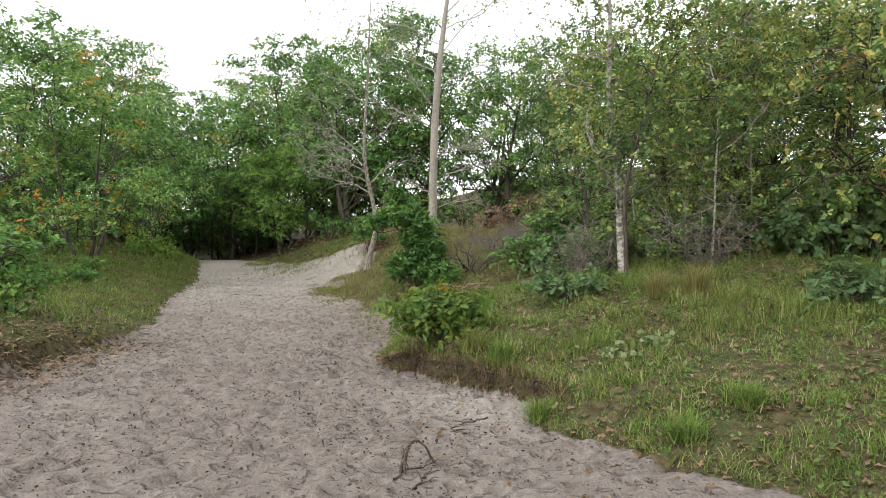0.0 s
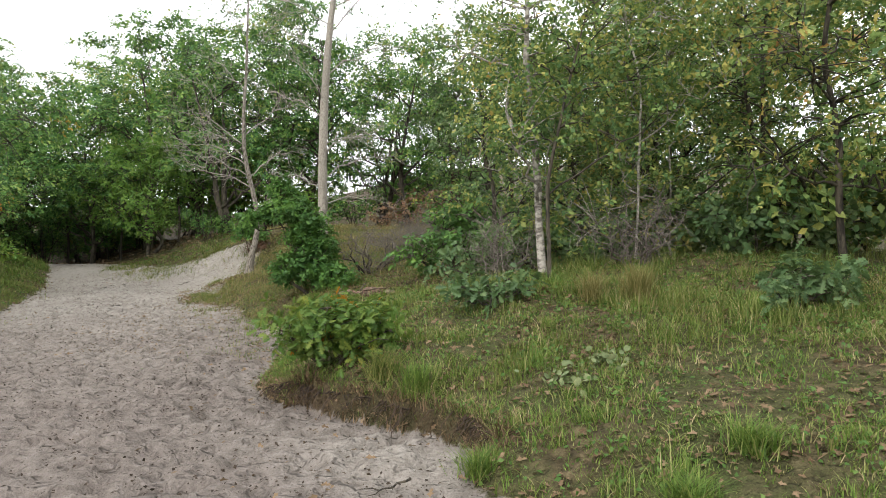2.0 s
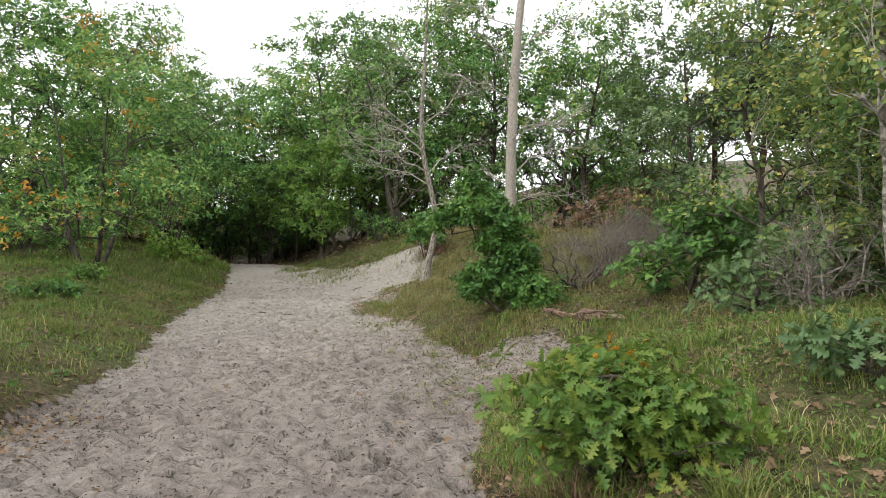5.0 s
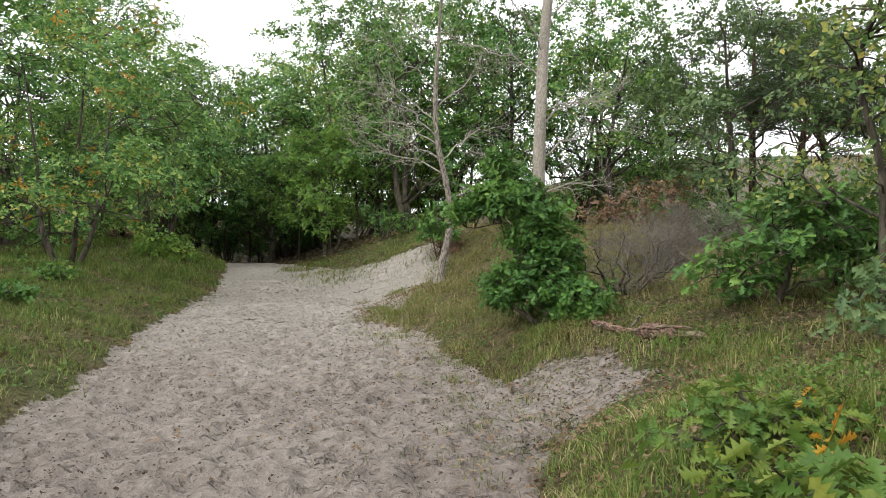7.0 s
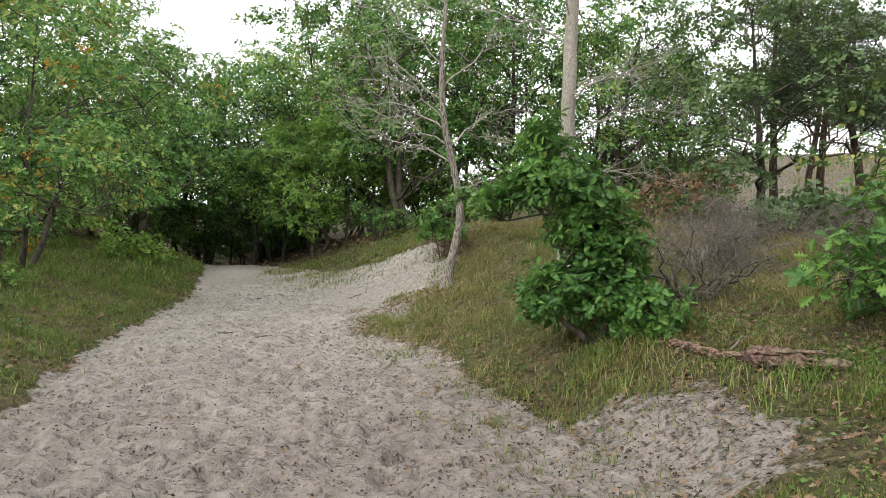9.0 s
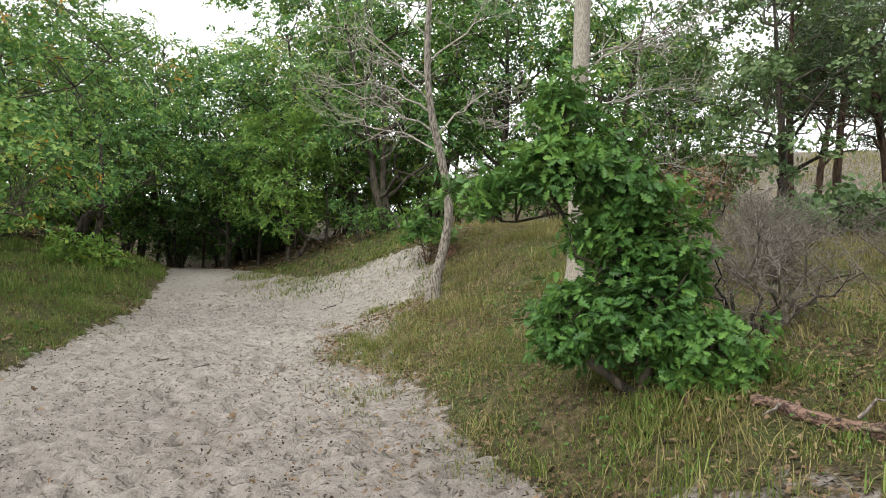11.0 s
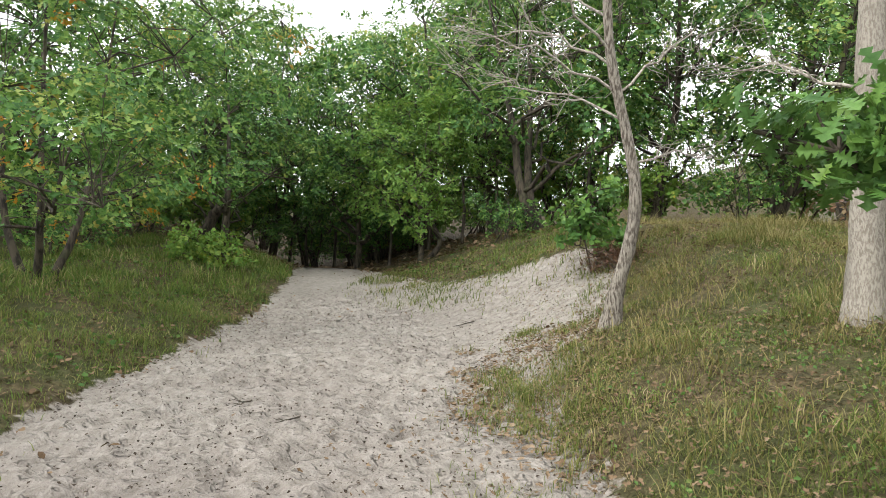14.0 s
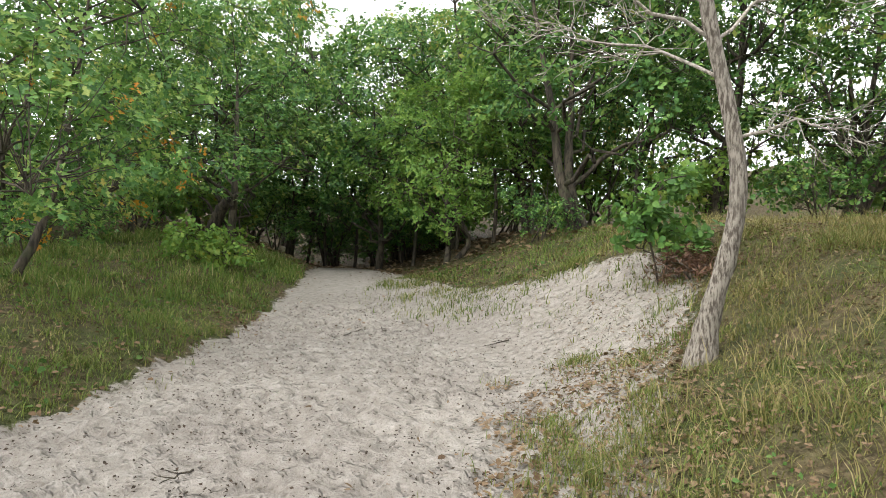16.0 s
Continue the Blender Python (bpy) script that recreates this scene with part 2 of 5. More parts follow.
def tube(pts, radii, sides, rng=None, rough=0.0):
    """A tapered tube along pts: vertices and quads."""
    pts = np.asarray(pts, float)
    n = len(pts)
    d = np.gradient(pts, axis=0)
    d /= np.linalg.norm(d, axis=1)[:, None] + 1e-9
    ref = np.where(np.abs(d[:, 2:3]) > 0.9, np.array([[1.0, 0, 0]]), np.array([[0, 0, 1.0]]))
    if abs(d[0, 2]) > 0.6:
        ref = np.tile([[1.0, 0.05, 0]], (n, 1))
    u = np.cross(d, ref)
    u /= np.linalg.norm(u, axis=1)[:, None] + 1e-9
    v = np.cross(d, u)
    a = np.linspace(0, 2 * math.pi, sides, endpoint=False)
    r = np.asarray(radii, float)[:, None] * np.ones((1, sides))
    if rough:
        r = r * (1 + rough * rng.normal(size=(n, sides)))
    ring = pts[:, None] + r[..., None] * (np.cos(a)[None, :, None] * u[:, None] + np.sin(a)[None, :, None] * v[:, None])
    k = np.arange(sides)
    f = [np.stack([i * sides + k, i * sides + (k + 1) % sides, (i + 1) * sides + (k + 1) % sides, (i + 1) * sides + k], 1) for i in range(n - 1)]
    return ring.reshape(-1, 3), np.concatenate(f)


def joined(parts):
    vs, fs, at = [], [], 0
    for v, f in parts:
        vs.append(v)
        fs.append(f + at)
        at += len(v)
    return np.concatenate(vs), np.concatenate(fs)


def unit(a):
    return a / (np.linalg.norm(a, axis=-1, keepdims=True) + 1e-9)


def leaf_shape(kind):
    """Outline of one leaf along +x, 1 long: vertices and faces."""
    if kind == "oak":
        x = (0.1, 0.2, 0.29, 0.42, 0.51, 0.66, 0.75, 0.88, 0.93)
        w = (0.03, 0.17, 0.045, 0.3, 0.07, 0.37, 0.09, 0.25, 0.11)
        half = [(p, q, 0.22 * q - 0.12 * p * p) for p, q in zip(x, w)]
        v = np.array([(0, 0, 0), (1, 0, -0.14)] + half + [(p, -q, r) for p, q, r in half])
        return v, [np.array([(0, 1) + tuple(range(10, 1, -1)), (1, 0) + tuple(range(11, 20))])]
    if kind == "oak_small":
        v = np.array([(0, 0, 0), (0.3, 0.2, 0.05), (0.42, 0.08, 0.02), (0.68, 0.34, 0.06), (0.78, 0.14, 0.02), (1, 0, -0.05), (0.78, -0.14, 0.02), (0.68, -0.34, 0.06), (0.42, -0.08, 0.02), (0.3, -0.2, 0.05)])
        return v, [np.array([(0, 5, 4, 3, 2, 1), (5, 0, 9, 8, 7, 6)])]
    if kind == "round":
        v = np.array([(0, 0, 0), (0.3, 0.32, 0.07), (0.72, 0.3, 0.05), (1, 0, -0.04), (0.72, -0.3, 0.05), (0.3, -0.32, 0.07)])
        return v, [np.array([(0, 3, 2, 1), (3, 0, 5, 4)])]
    if kind == "narrow":
        v = np.array([(0, 0, 0), (0.5, 0.11, 0.03), (1, 0, -0.05), (0.5, -0.11, 0.03)])
        return v, [np.array([(0, 2, 1), (2, 0, 3)])]
    v = np.array([(0, 0, 0), (0.55, 0.33, 0.09), (1, 0, -0.06), (0.5, -0.33, 0.09)])
    return v, [np.array([(0, 2, 1), (2, 0, 3)])]


def leaf_mesh(at, tan, nor, s, kind):
    """Leaves at the given places along tan, with their tops along nor."""
    n = len(at)
    shape, faces = leaf_shape(kind)
    nor = unit(nor - tan * np.sum(tan * nor, 1, keepdims=True))
    side = np.cross(nor, tan)
    v = at[:, None] + s * (shape[None, :, 0:1] * tan[:, None] + shape[None, :, 1:2] * side[:, None] + shape[None, :, 2:3] * nor[:, None])
    k = len(shape)
    return v.reshape(-1, 3), [(f[None] + (np.arange(n) * k)[:, None, None]).reshape(-1, f.shape[1]) for f in faces]


def leaves(rng, at, size, kind, up=0.7, spread=0.35):
    """Loose leaves at the given places, tilted at random, tops mostly to the sky."""
    n = len(at)
    nor = unit(rng.normal(size=(n, 3)) * 0.75 + [0, 0, up])
    tan = rng.normal(size=(n, 3)) + [0, 0, -0.25]
    tan = unit(tan - nor * np.sum(tan * nor, 1, keepdims=True))
    return leaf_mesh(at, tan, nor, size * (1 + spread * rng.uniform(-1, 1, (n, 1, 1))), kind)


def sprays(rng, tips, out, per, size, kind, up=1.0, spread=0.35):
    """Rosettes: per leaves that stand out round each twig tip, facing outward and up, as oaks carry them."""
    m = len(tips)
    n = m * per
    axis_ = unit(out * 0.75 + np.array([[0, 0, 0.75 * up]]) + rng.normal(size=(m, 3)) * 0.38)
    u = unit(np.cross(axis_, rng.normal(size=(m, 3))))
    v = np.cross(axis_, u)
    axis_, u, v = (np.repeat(k, per, axis=0) for k in (axis_, u, v))
    a = (np.tile(np.arange(per) * 6.283 / per, m) + rng.normal(size=n) * 0.35)[:, None]
    tan = unit(np.cos(a) * u + np.sin(a) * v + axis_ * (rng.normal(size=(n, 1)) * 0.3 + 0.1))
    nor = axis_ + rng.normal(size=(n, 3)) * 0.3
    at = np.repeat(tips, per, axis=0) + tan * size * 0.18 + rng.normal(size=(n, 3)) * size * 0.12
    return leaf_mesh(at, tan, nor, size * (1 + spread * rng.uniform(-1, 1, (n, 1, 1))), kind)


def curve_pts(rng, a, b, n, bow=0.15, wob=0.05):
    a, b = np.asarray(a, float), np.asarray(b, float)
    t = np.linspace(0, 1, n)[:, None]
    length = np.linalg.norm(b - a)
    lift = np.array([0, 0, 1.0]) * bow * length
    p = a + (b - a) * t + lift * (4 * t * (1 - t)) * 0.5
    w = rng.normal(size=(n, 3)) * wob * length
    w[0] = 0
    return p + w * np.sin(math.pi * np.clip(t, 0, 0.9))


def crown_points(rng, blobs, n):
    vol = np.array([b[3] * b[4] * b[5] for b in blobs]) ** 0.8
    pick = rng.choice(len(blobs), n, p=vol / vol.sum())
    bl = np.array(blobs)[pick]
    d = unit(rng.normal(size=(n, 3)))
    r = rng.uniform(0.12, 1.0, (n, 1)) ** 0.5
    return bl[:, :3] + d * r * bl[:, 3:6], d * r


def crown_pads(rng, centre, wide, high, n):
    """Flattened boughs of foliage over an egg-shaped crown, leaving gaps of shade between them."""
    out = []
    for k in range(n):
        z = 1 - 1.85 * (k + 0.5) / n + rng.normal() * 0.06
        a = k * 2.4 + rng.normal() * 0.4
        ring = math.sqrt(max(0.05, 1 - 0.8 * z * z)) * rng.uniform(0.45, 0.95)
        r = wide * rng.uniform(0.24, 0.4)
        out.append((centre[0] + math.cos(a) * ring * wide, centre[1] + math.sin(a) * ring * wide, centre[2] + z * high - 0.3 * r, r, r, r * rng.uniform(0.5, 0.75)))
    return out


def pad_points(rng, pads, n):
    """Clump places over the upper shell of the boughs."""
    b = np.array(pads)
    w = b[:, 3] ** 2
    bl = b[rng.choice(len(pads), n, p=w / w.sum())]
    d = unit(rng.normal(size=(n, 3)))
    d[:, 2] = np.where(rng.uniform(size=n) < 0.72, np.abs(d[:, 2]), -np.abs(d[:, 2]))
    flat = bl[:, :2] - b[:, :2].mean(axis=0)
    return bl[:, :3] + d * rng.uniform(0.35, 1.0, (n, 1)) ** 0.5 * bl[:, 3:6], unit(d + 0.7 * unit(np.column_stack([flat, 0 * flat[:, 0]])))


def plant(ob, rng, stems, blobs, clumps, per, size, kind, leaf_mat, bark, clump_r=0.3, limbs=9, limb_r=0.45, trunk_sides=9, up=0.7, twigs=True, extra=None, pads=None, crook=0.045):
    """A woody plant under ob: stems (lists of points and radii), limbs that reach into the crown's blobs, twigs and leaves."""
    wood, fine = [], []
    pool, pool_r = [], []
    for pts, radii in stems:
        pts, radii = np.asarray(pts, float), np.asarray(radii, float)
        t = np.linspace(0, 1, len(pts))
        tt = np.linspace(0, 1, max(8, len(pts) * 3))
        p = np.stack([np.interp(tt, t, pts[:, k]) for k in range(3)], 1)
        for _ in range(2):
            p[1:-1] = (p[:-2] + 2 * p[1:-1] + p[2:]) / 4
        r = np.interp(tt, t, radii)
        p[1:-1, :2] += rng.normal(size=(len(p) - 2, 2)) * r[1:-1, None] * 0.12
        wood.append(tube(p, r, trunk_sides, rng, 0.05))
        pool.append(p[len(p) // 4:])
        pool_r.append(r[len(p) // 4:])
    trunk = np.concatenate(pool)
    trunk_r = np.concatenate(pool_r)
    pts, out = crown_points(rng, blobs, clumps) if pads is None else pad_points(rng, pads, clumps)
    ends = [0]
    for _ in range(min(limbs, clumps) - 1):
        d = np.min(np.linalg.norm(pts[:, None] - pts[ends][None], axis=2), axis=1)
        ends.append(int(np.argmax(d)))
    limb_pts, limb_rad = [trunk], [trunk_r]
    for e in ends:
        goal = pts[e]
        low = goal[2] - 0.55 * np.linalg.norm(trunk[:, :2] - goal[:2], axis=1)
        cost = np.abs(trunk[:, 2] - low) + 0.35 * np.linalg.norm(trunk[:, :2] - goal[:2], axis=1)
        k = int(np.argmin(cost))
        p = curve_pts(rng, trunk[k], goal, 9, 0.12, crook)
        r = np.linspace(max(trunk_r[k] * limb_r, 0.012), 0.008, 9)
        if trunk_sides >= 8:
            v, f = tube(p, r, 6)
            piece("limb", v, [f], bark, ob)
        else:
            wood.append(tube(p, r, 6))
        limb_pts.append(p[2:])
        limb_rad.append(r[2:])
    lp, lr = np.concatenate(limb_pts), np.concatenate(limb_rad)
    if twigs:
        for e in range(clumps):
            d = np.linalg.norm(lp - pts[e], axis=1) + 0.6 * np.maximum(0, lp[:, 2] - pts[e, 2])
            k = int(np.argmin(d))
            p = curve_pts(rng, lp[k], pts[e], 4, 0.1, 0.06)
            fine.append(tube(p, np.linspace(min(lr[k], 0.022), 0.004, 4), 3))
    v, f = joined(wood)
    piece("trunk", v, [f], bark, ob)
    if fine:
        v, f = joined(fine)
        tagged(piece("branchwork", v, [f], bark, ob), kind="stuff")
    if per:
        k = max(1, round(per / 6))
        tips = np.repeat(pts, k, axis=0)
        tips = tips + rng.normal(size=tips.shape) * clump_r * np.array([1, 1, 0.5])
        tips[:, 2] = np.maximum(tips[:, 2], 0.04)
        v, f = sprays(rng, tips, np.repeat(out, k, axis=0), 6, size, kind, up)
        piece("crown", v, f, leaf_mat, ob)
    if extra:
        mat, share, lab = extra
        k = rng.choice(clumps, max(1, int(clumps * share)), replace=False)
        many = max(1, round(per / 10))
        c = np.repeat(pts[k], many, axis=0)
        c = c + rng.normal(size=c.shape) * clump_r * 0.8
        v, f = sprays(rng, c, np.repeat(out[k], many, axis=0), 6, size, kind, up)
        piece("withered_leaves", v, f, mat, ob, lab)
    return ob


# ---- ground ----
RIGHT_EDGE = ((-30, 3.6), (-5, 3.2), (0, 3.3), (3.2, 2.7), (4.0, 2.1), (4.4, 1.5), (4.95, 1.25), (5.5, 0.65), (6.0, 1.0), (6.4, 0.86), (6.9, 0.46), (7.4, -0.12), (7.9, -0.62), (9, -0.95), (11, -0.8), (12.5, -0.55), (14.2, -1.2), (16, -2.0), (18, -2.75), (20, -3.35), (22.5, -4.7), (25, -6.2), (29, -8.2), (33, -10.3), (40, -14.5), (60, -28))
LEFT_EDGE = ((-30, -4.8), (0, -5.0), (4.5, -5.1), (8.6, -5.15), (10.1, -5.2), (11, -5.3), (13, -5.85), (16.3, -7.0), (18, -7.6), (21.5, -8.45), (25, -9.5), (28.5, -10.7), (33, -12.6), (40, -17.5), (60, -31))


SAND_EDGE = RIGHT_EDGE[:18] + ((18, -2.65), (19.5, -2.95), (21, -2.75), (22.5, -2.5), (23.6, -2.3), (24.8, -2.9), (25.8, -4.2), (27.6, -5.9), (30.2, -8.2), (33, -10.3), (40, -15.0), (60, -28))


def edge(table, y):
    t = np.array(table)
    return (np.interp(y - 0.2, t[:, 0], t[:, 1]) + np.interp(y, t[:, 0], t[:, 1]) + np.interp(y + 0.2, t[:, 0], t[:, 1])) / 3


def wavy(x, y, k):
    """A smooth, uneven field in about -1..1, from sines of mixed length."""
    return (np.sin(x * 1.31 * k + 1.7 + 1.3 * np.sin(y * 0.73 * k)) + np.sin(y * 1.57 * k + 0.4 + 1.1 * np.sin(x * 0.91 * k)) + np.sin((x + y) * 2.3 * k) * 0.5 + np.sin((x - y) * 3.7 * k + 2) * 0.3) / 2.8


def smooth(a):
    a = np.clip(a, 0, 1)
    return a * a * (3 - 2 * a)


def height(x, y):
    """Height of the ground: the hollow path, its banks, the dune mound and the far ridge."""
    x, y = np.asarray(x, float), np.asarray(y, float)
    base = 0.02 + 0.24 * smooth((y - 12) / 11) + 0.66 * smooth((y - 23) / 9) - 0.6 * smooth((y - 33) / 14)
    s = x - edge(RIGHT_EDGE, y) + 0.12 * wavy(x, y, 1.9)
    q = edge(LEFT_EDGE, y) - x + 0.15 * wavy(x + 9, y, 1.3)
    amp = np.interp(y, [-10, 3, 6, 10, 14, 18, 21, 25, 30, 40, 60], [0.5, 0.55, 0.75, 1.4, 1.15, 1.1, 1.4, 1.85, 1.45, 1.4, 3.0])
    wide = np.interp(y, [0, 6, 10, 16, 20, 25, 40], [2.6, 2.2, 2.4, 2.2, 1.8, 1.9, 5.0])
    right = amp * (1 - np.exp(-np.maximum(s, 0) / wide))
    right = right * smooth(s / 0.8 + 0.25)
    gentle = smooth((y - 19) / 4)
    right = right * (1 - gentle) + gentle * amp * smooth(s / (4.5 + 1.6 * smooth((y - 25) / 4)))
    lip = 0.22 * np.exp(-((y - 7.0) / 1.5) ** 4) * smooth((s + 0.01) / 0.13) * np.exp(-np.maximum(s, 0) / 1.6)
    left_amp = np.interp(y, [0, 8, 14, 22, 30, 50], [0.9, 0.85, 0.85, 1.05, 1.1, 2.0])
    left = left_amp * (1 - np.exp(-np.maximum(q, 0) / 2.6)) + 0.22 * smooth((q + 0.02) / 0.3) * smooth((12 - y) / 4)
    far = 5.3 * smooth((np.hypot(x - 8, y - 12) - 32) / 26) * smooth((x + 12) / 30) + 3.2 * smooth((-x - 22 + 0.2 * y) / 30) + 1.8 * smooth((y - 45) / 30)
    roll = 0.07 * wavy(x, y, 0.8) * smooth((np.maximum(s, q) + 0.3) / 2)
    return base + right + lip + left + far + roll + 0.02 * wavy(x, y, 2.7)


def sandiness(x, y):
    """1 on bare sand, 0 on turf."""
    s = x - edge(RIGHT_EDGE, y)
    q = edge(LEFT_EDGE, y) - x
    ragged = (0.09 * wavy(x, y, 3.1) + 0.08 * wavy(x + 3, y, 8.7) + 0.07 * wavy(x, y + 5, 19.0)) * (0.45 + 0.55 * smooth((y - 9) / 4))
    s = x - edge(SAND_EDGE, y)
    path = smooth(0.5 - (s + ragged) / (0.35 + 0.9 * smooth((y - 13) / 5))) * smooth(0.5 - (q + ragged) / 0.45) * smooth((37 - y) / 3)
    path = path * np.where((y > 5.7) & (y < 8.9), smooth(0.5 - (x - edge(RIGHT_EDGE, y) + 0.12 * wavy(x, y, 1.9)) / 0.08), 1.0)
    patch = 0.62 * smooth(0.5 - (np.hypot((x + 0.5) / 0.95, (y - 12.8) / 1.2) - 1 + 2 * ragged) * 1.5)
    dune = 0.5 * smooth((x - 2) / 8) * smooth((y - 38) / 8) + 0.25 * ragged * (y > 38)
    return np.clip(np.maximum.reduce([path, patch, dune]), 0, 1)


def axis(stops):
    out = []
    for a, b, step in stops:
        out.append(np.arange(a, b, step))
    return np.concatenate(out + [[stops[-1][1]]])


def build_ground():
    rng = np.random.RandomState(3)
    xs = axis([(-900, -200, 140), (-200, -60, 20), (-60, -20, 2.5), (-20, -9, 0.3), (-9, 2.4, 0.052), (2.4, 8, 0.2), (8, 40, 1.6), (40, 200, 20), (200, 900, 140)])
    ys = axis([(-900, -100, 160), (-100, -10, 15), (-10, 2, 0.8), (2, 16, 0.05), (16, 27, 0.07), (27, 36, 0.2), (36, 80, 1.6), (80, 200, 20), (200, 900, 140)])
    X, Y = np.meshgrid(xs, ys)
    Z = height(X, Y)
    S = sandiness(X, Y)
    # trodden dents and little rims in the sand
    for k in range(8200):
        y0 = 2.2 + 24.5 * rng.uniform() ** 1.0
        x0 = rng.uniform(edge(LEFT_EDGE, y0), edge(RIGHT_EDGE, y0) + 0.2)
        a = rng.normal(0.25, 0.6)
        lx, ly = rng.uniform(0.05, 0.14), rng.uniform(0.045, 0.09)
        i0, i1 = np.searchsorted(xs, [x0 - 0.45, x0 + 0.45])
        j0, j1 = np.searchsorted(ys, [y0 - 0.45, y0 + 0.45])
        dx, dy = X[j0:j1, i0:i1] - x0, Y[j0:j1, i0:i1] - y0
        u, v = (dx * math.cos(a) + dy * math.sin(a)) / lx, (-dx * math.sin(a) + dy * math.cos(a)) / ly
        d = np.sqrt(u * u + v * v)
        deep = rng.uniform(0.03, 0.095) * rng.uniform(0.5, 1)
        Z[j0:j1, i0:i1] += S[j0:j1, i0:i1] * (-deep * np.exp(-d ** 4) + 0.22 * deep * np.exp(-((d - 1.45) / 0.4) ** 2))
    low = Z.copy()
    low[1:-1, 1:-1] = (Z[:-2, 1:-1] + Z[2:, 1:-1] + Z[1:-1, :-2] + Z[1:-1, 2:] + 2 * Z[1:-1, 1:-1]) / 6
    fine = (X > -9) & (X < 2.4) & (Y > 2) & (Y < 27)
    Z = np.where(fine & (S > 0.6), low, Z)
    Z += fine * S * rng.normal(size=Z.shape) * 0.0018 + fine * (1 - S) * rng.normal(size=Z.shape) * 0.008
    nx, ny = len(xs), len(ys)
    i, j = np.meshgrid(np.arange(nx - 1), np.arange(ny - 1))
    a = (j * nx + i).ravel()
    me = mesh_of("ground", np.stack([X, Y, Z], 2).reshape(-1, 3), [np.stack([a, a + 1, a + nx + 1, a + nx], 1)], GROUND)
    at = me.attributes.new("sand", "FLOAT", "POINT")
    at.data.foreach_set("value", S.ravel().astype(np.float32))
    s, q = X - edge(RIGHT_EDGE, Y), edge(LEFT_EDGE, Y) - X
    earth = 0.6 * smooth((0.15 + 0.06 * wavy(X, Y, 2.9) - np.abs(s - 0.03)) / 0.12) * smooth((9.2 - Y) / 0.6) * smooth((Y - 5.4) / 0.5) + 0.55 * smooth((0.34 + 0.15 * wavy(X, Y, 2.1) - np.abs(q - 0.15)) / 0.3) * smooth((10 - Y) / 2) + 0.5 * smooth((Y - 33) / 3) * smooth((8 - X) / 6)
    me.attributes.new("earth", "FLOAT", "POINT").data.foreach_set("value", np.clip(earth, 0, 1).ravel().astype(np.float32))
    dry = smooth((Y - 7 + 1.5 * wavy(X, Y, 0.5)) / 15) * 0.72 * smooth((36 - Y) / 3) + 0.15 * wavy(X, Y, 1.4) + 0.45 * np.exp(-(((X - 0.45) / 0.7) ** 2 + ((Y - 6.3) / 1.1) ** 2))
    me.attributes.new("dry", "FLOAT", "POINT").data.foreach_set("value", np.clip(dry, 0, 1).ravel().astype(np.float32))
    ob = tagged(new("ground", me), "trodden pale dune sand path between grassy banks", "ground", kind="structure")
    return ob


build_ground()


def gz(x, y):
    return float(height(x, y))


# ---- trees ----
def oak_tree(x, y, seed, high, wide, low=0.3, stems=1, leaf=OAK, clumps=380, per=30, size=0.175, sink=0.1, extra=None, label="broad green oak with a dark trunk", group="dune oaks", lean=(0, 0), r0=None, kind="simple"):
    rng = np.random.RandomState(seed)
    ob = thing("oak_tree", (x, y, gz(x, y) - sink), label, "tree", group)
    r = r0 or 0.0135 * high
    st = []
    for k in range(stems):
        a = rng.uniform(0, 6.28)
        off = 0.12 * high * (0.3 if stems == 1 else 1)
        top = np.array([math.cos(a) * off * 1.5 + lean[0], math.sin(a) * off * 1.5 + lean[1], high * 0.72])
        b = np.array([math.cos(a), math.sin(a), 0]) * (0.25 if stems > 1 else 0)
        p = [b, b * (3.2 if stems > 1 else 1) + [rng.normal() * 0.2, rng.normal() * 0.2, high * 0.15], b * 0.6 + top * 0.45 + [rng.normal() * 0.3, rng.normal() * 0.3, 0], top]
        st.append((p, [r * 1.3, r, r * 0.7, r * 0.25]))
    zc = high * (low + 1) / 2
    h = high * (1 - low) / 2
    pads = crown_pads(rng, (lean[0], lean[1], zc), wide, h, 24)
    return plant(ob, rng, st, None, clumps, per, size, kind, leaf, OAK_BARK, 0.28, 18, 0.55, extra=extra, up=0.8, pads=pads, crook=0.075)


def spread(master, places, label=""):
    """Copies of a tree with a turn and a size of their own."""
    for x, y, turn, s in places:
        ob = copy_thing(master, pose(x, y, gz(x, y) - 0.1 * s, 0, 0, turn) @ Matrix.Diagonal((s, s, s * (0.95 + 0.1 * math.sin(turn)), 1)))
        if label:
            ob["label"] = label


# the many-stemmed oak beside the path and its neighbours
oak_left = oak_tree(-12.3, 22.3, 11, 7.4, 4.3, 0.13, 3, clumps=420, per=48, size=0.115, extra=(ORANGE_LEAF, 0.085, "orange autumn leaves"), label="many-stemmed oak with a low crown on the grassy bank", r0=0.06, kind="oak_small")
oak_a = oak_tree(-18.2, 27.5, 12, 9.5, 4.0, 0.14, 1)
oak_b = oak_tree(-9.6, 37.5, 13, 12.2, 4.2, 0.2, 1)
oak_c = oak_tree(-4.3, 31.5, 14, 9.5, 3.9, 0.2, 2, clumps=270, per=30, size=0.15)
oak_d = oak_tree(3.6, 32.5, 15, 9.8, 3.8, 0.15, 1, clumps=250, per=30, size=0.15)
oak_low = oak_tree(-8.3, 32.3, 16, 5.6, 2.3, 0.25, 2, leaf=OAK_LIGHT, clumps=190, per=48, size=0.12, label="small bright green oak at the bend of the path", r0=0.08, kind="oak_small")
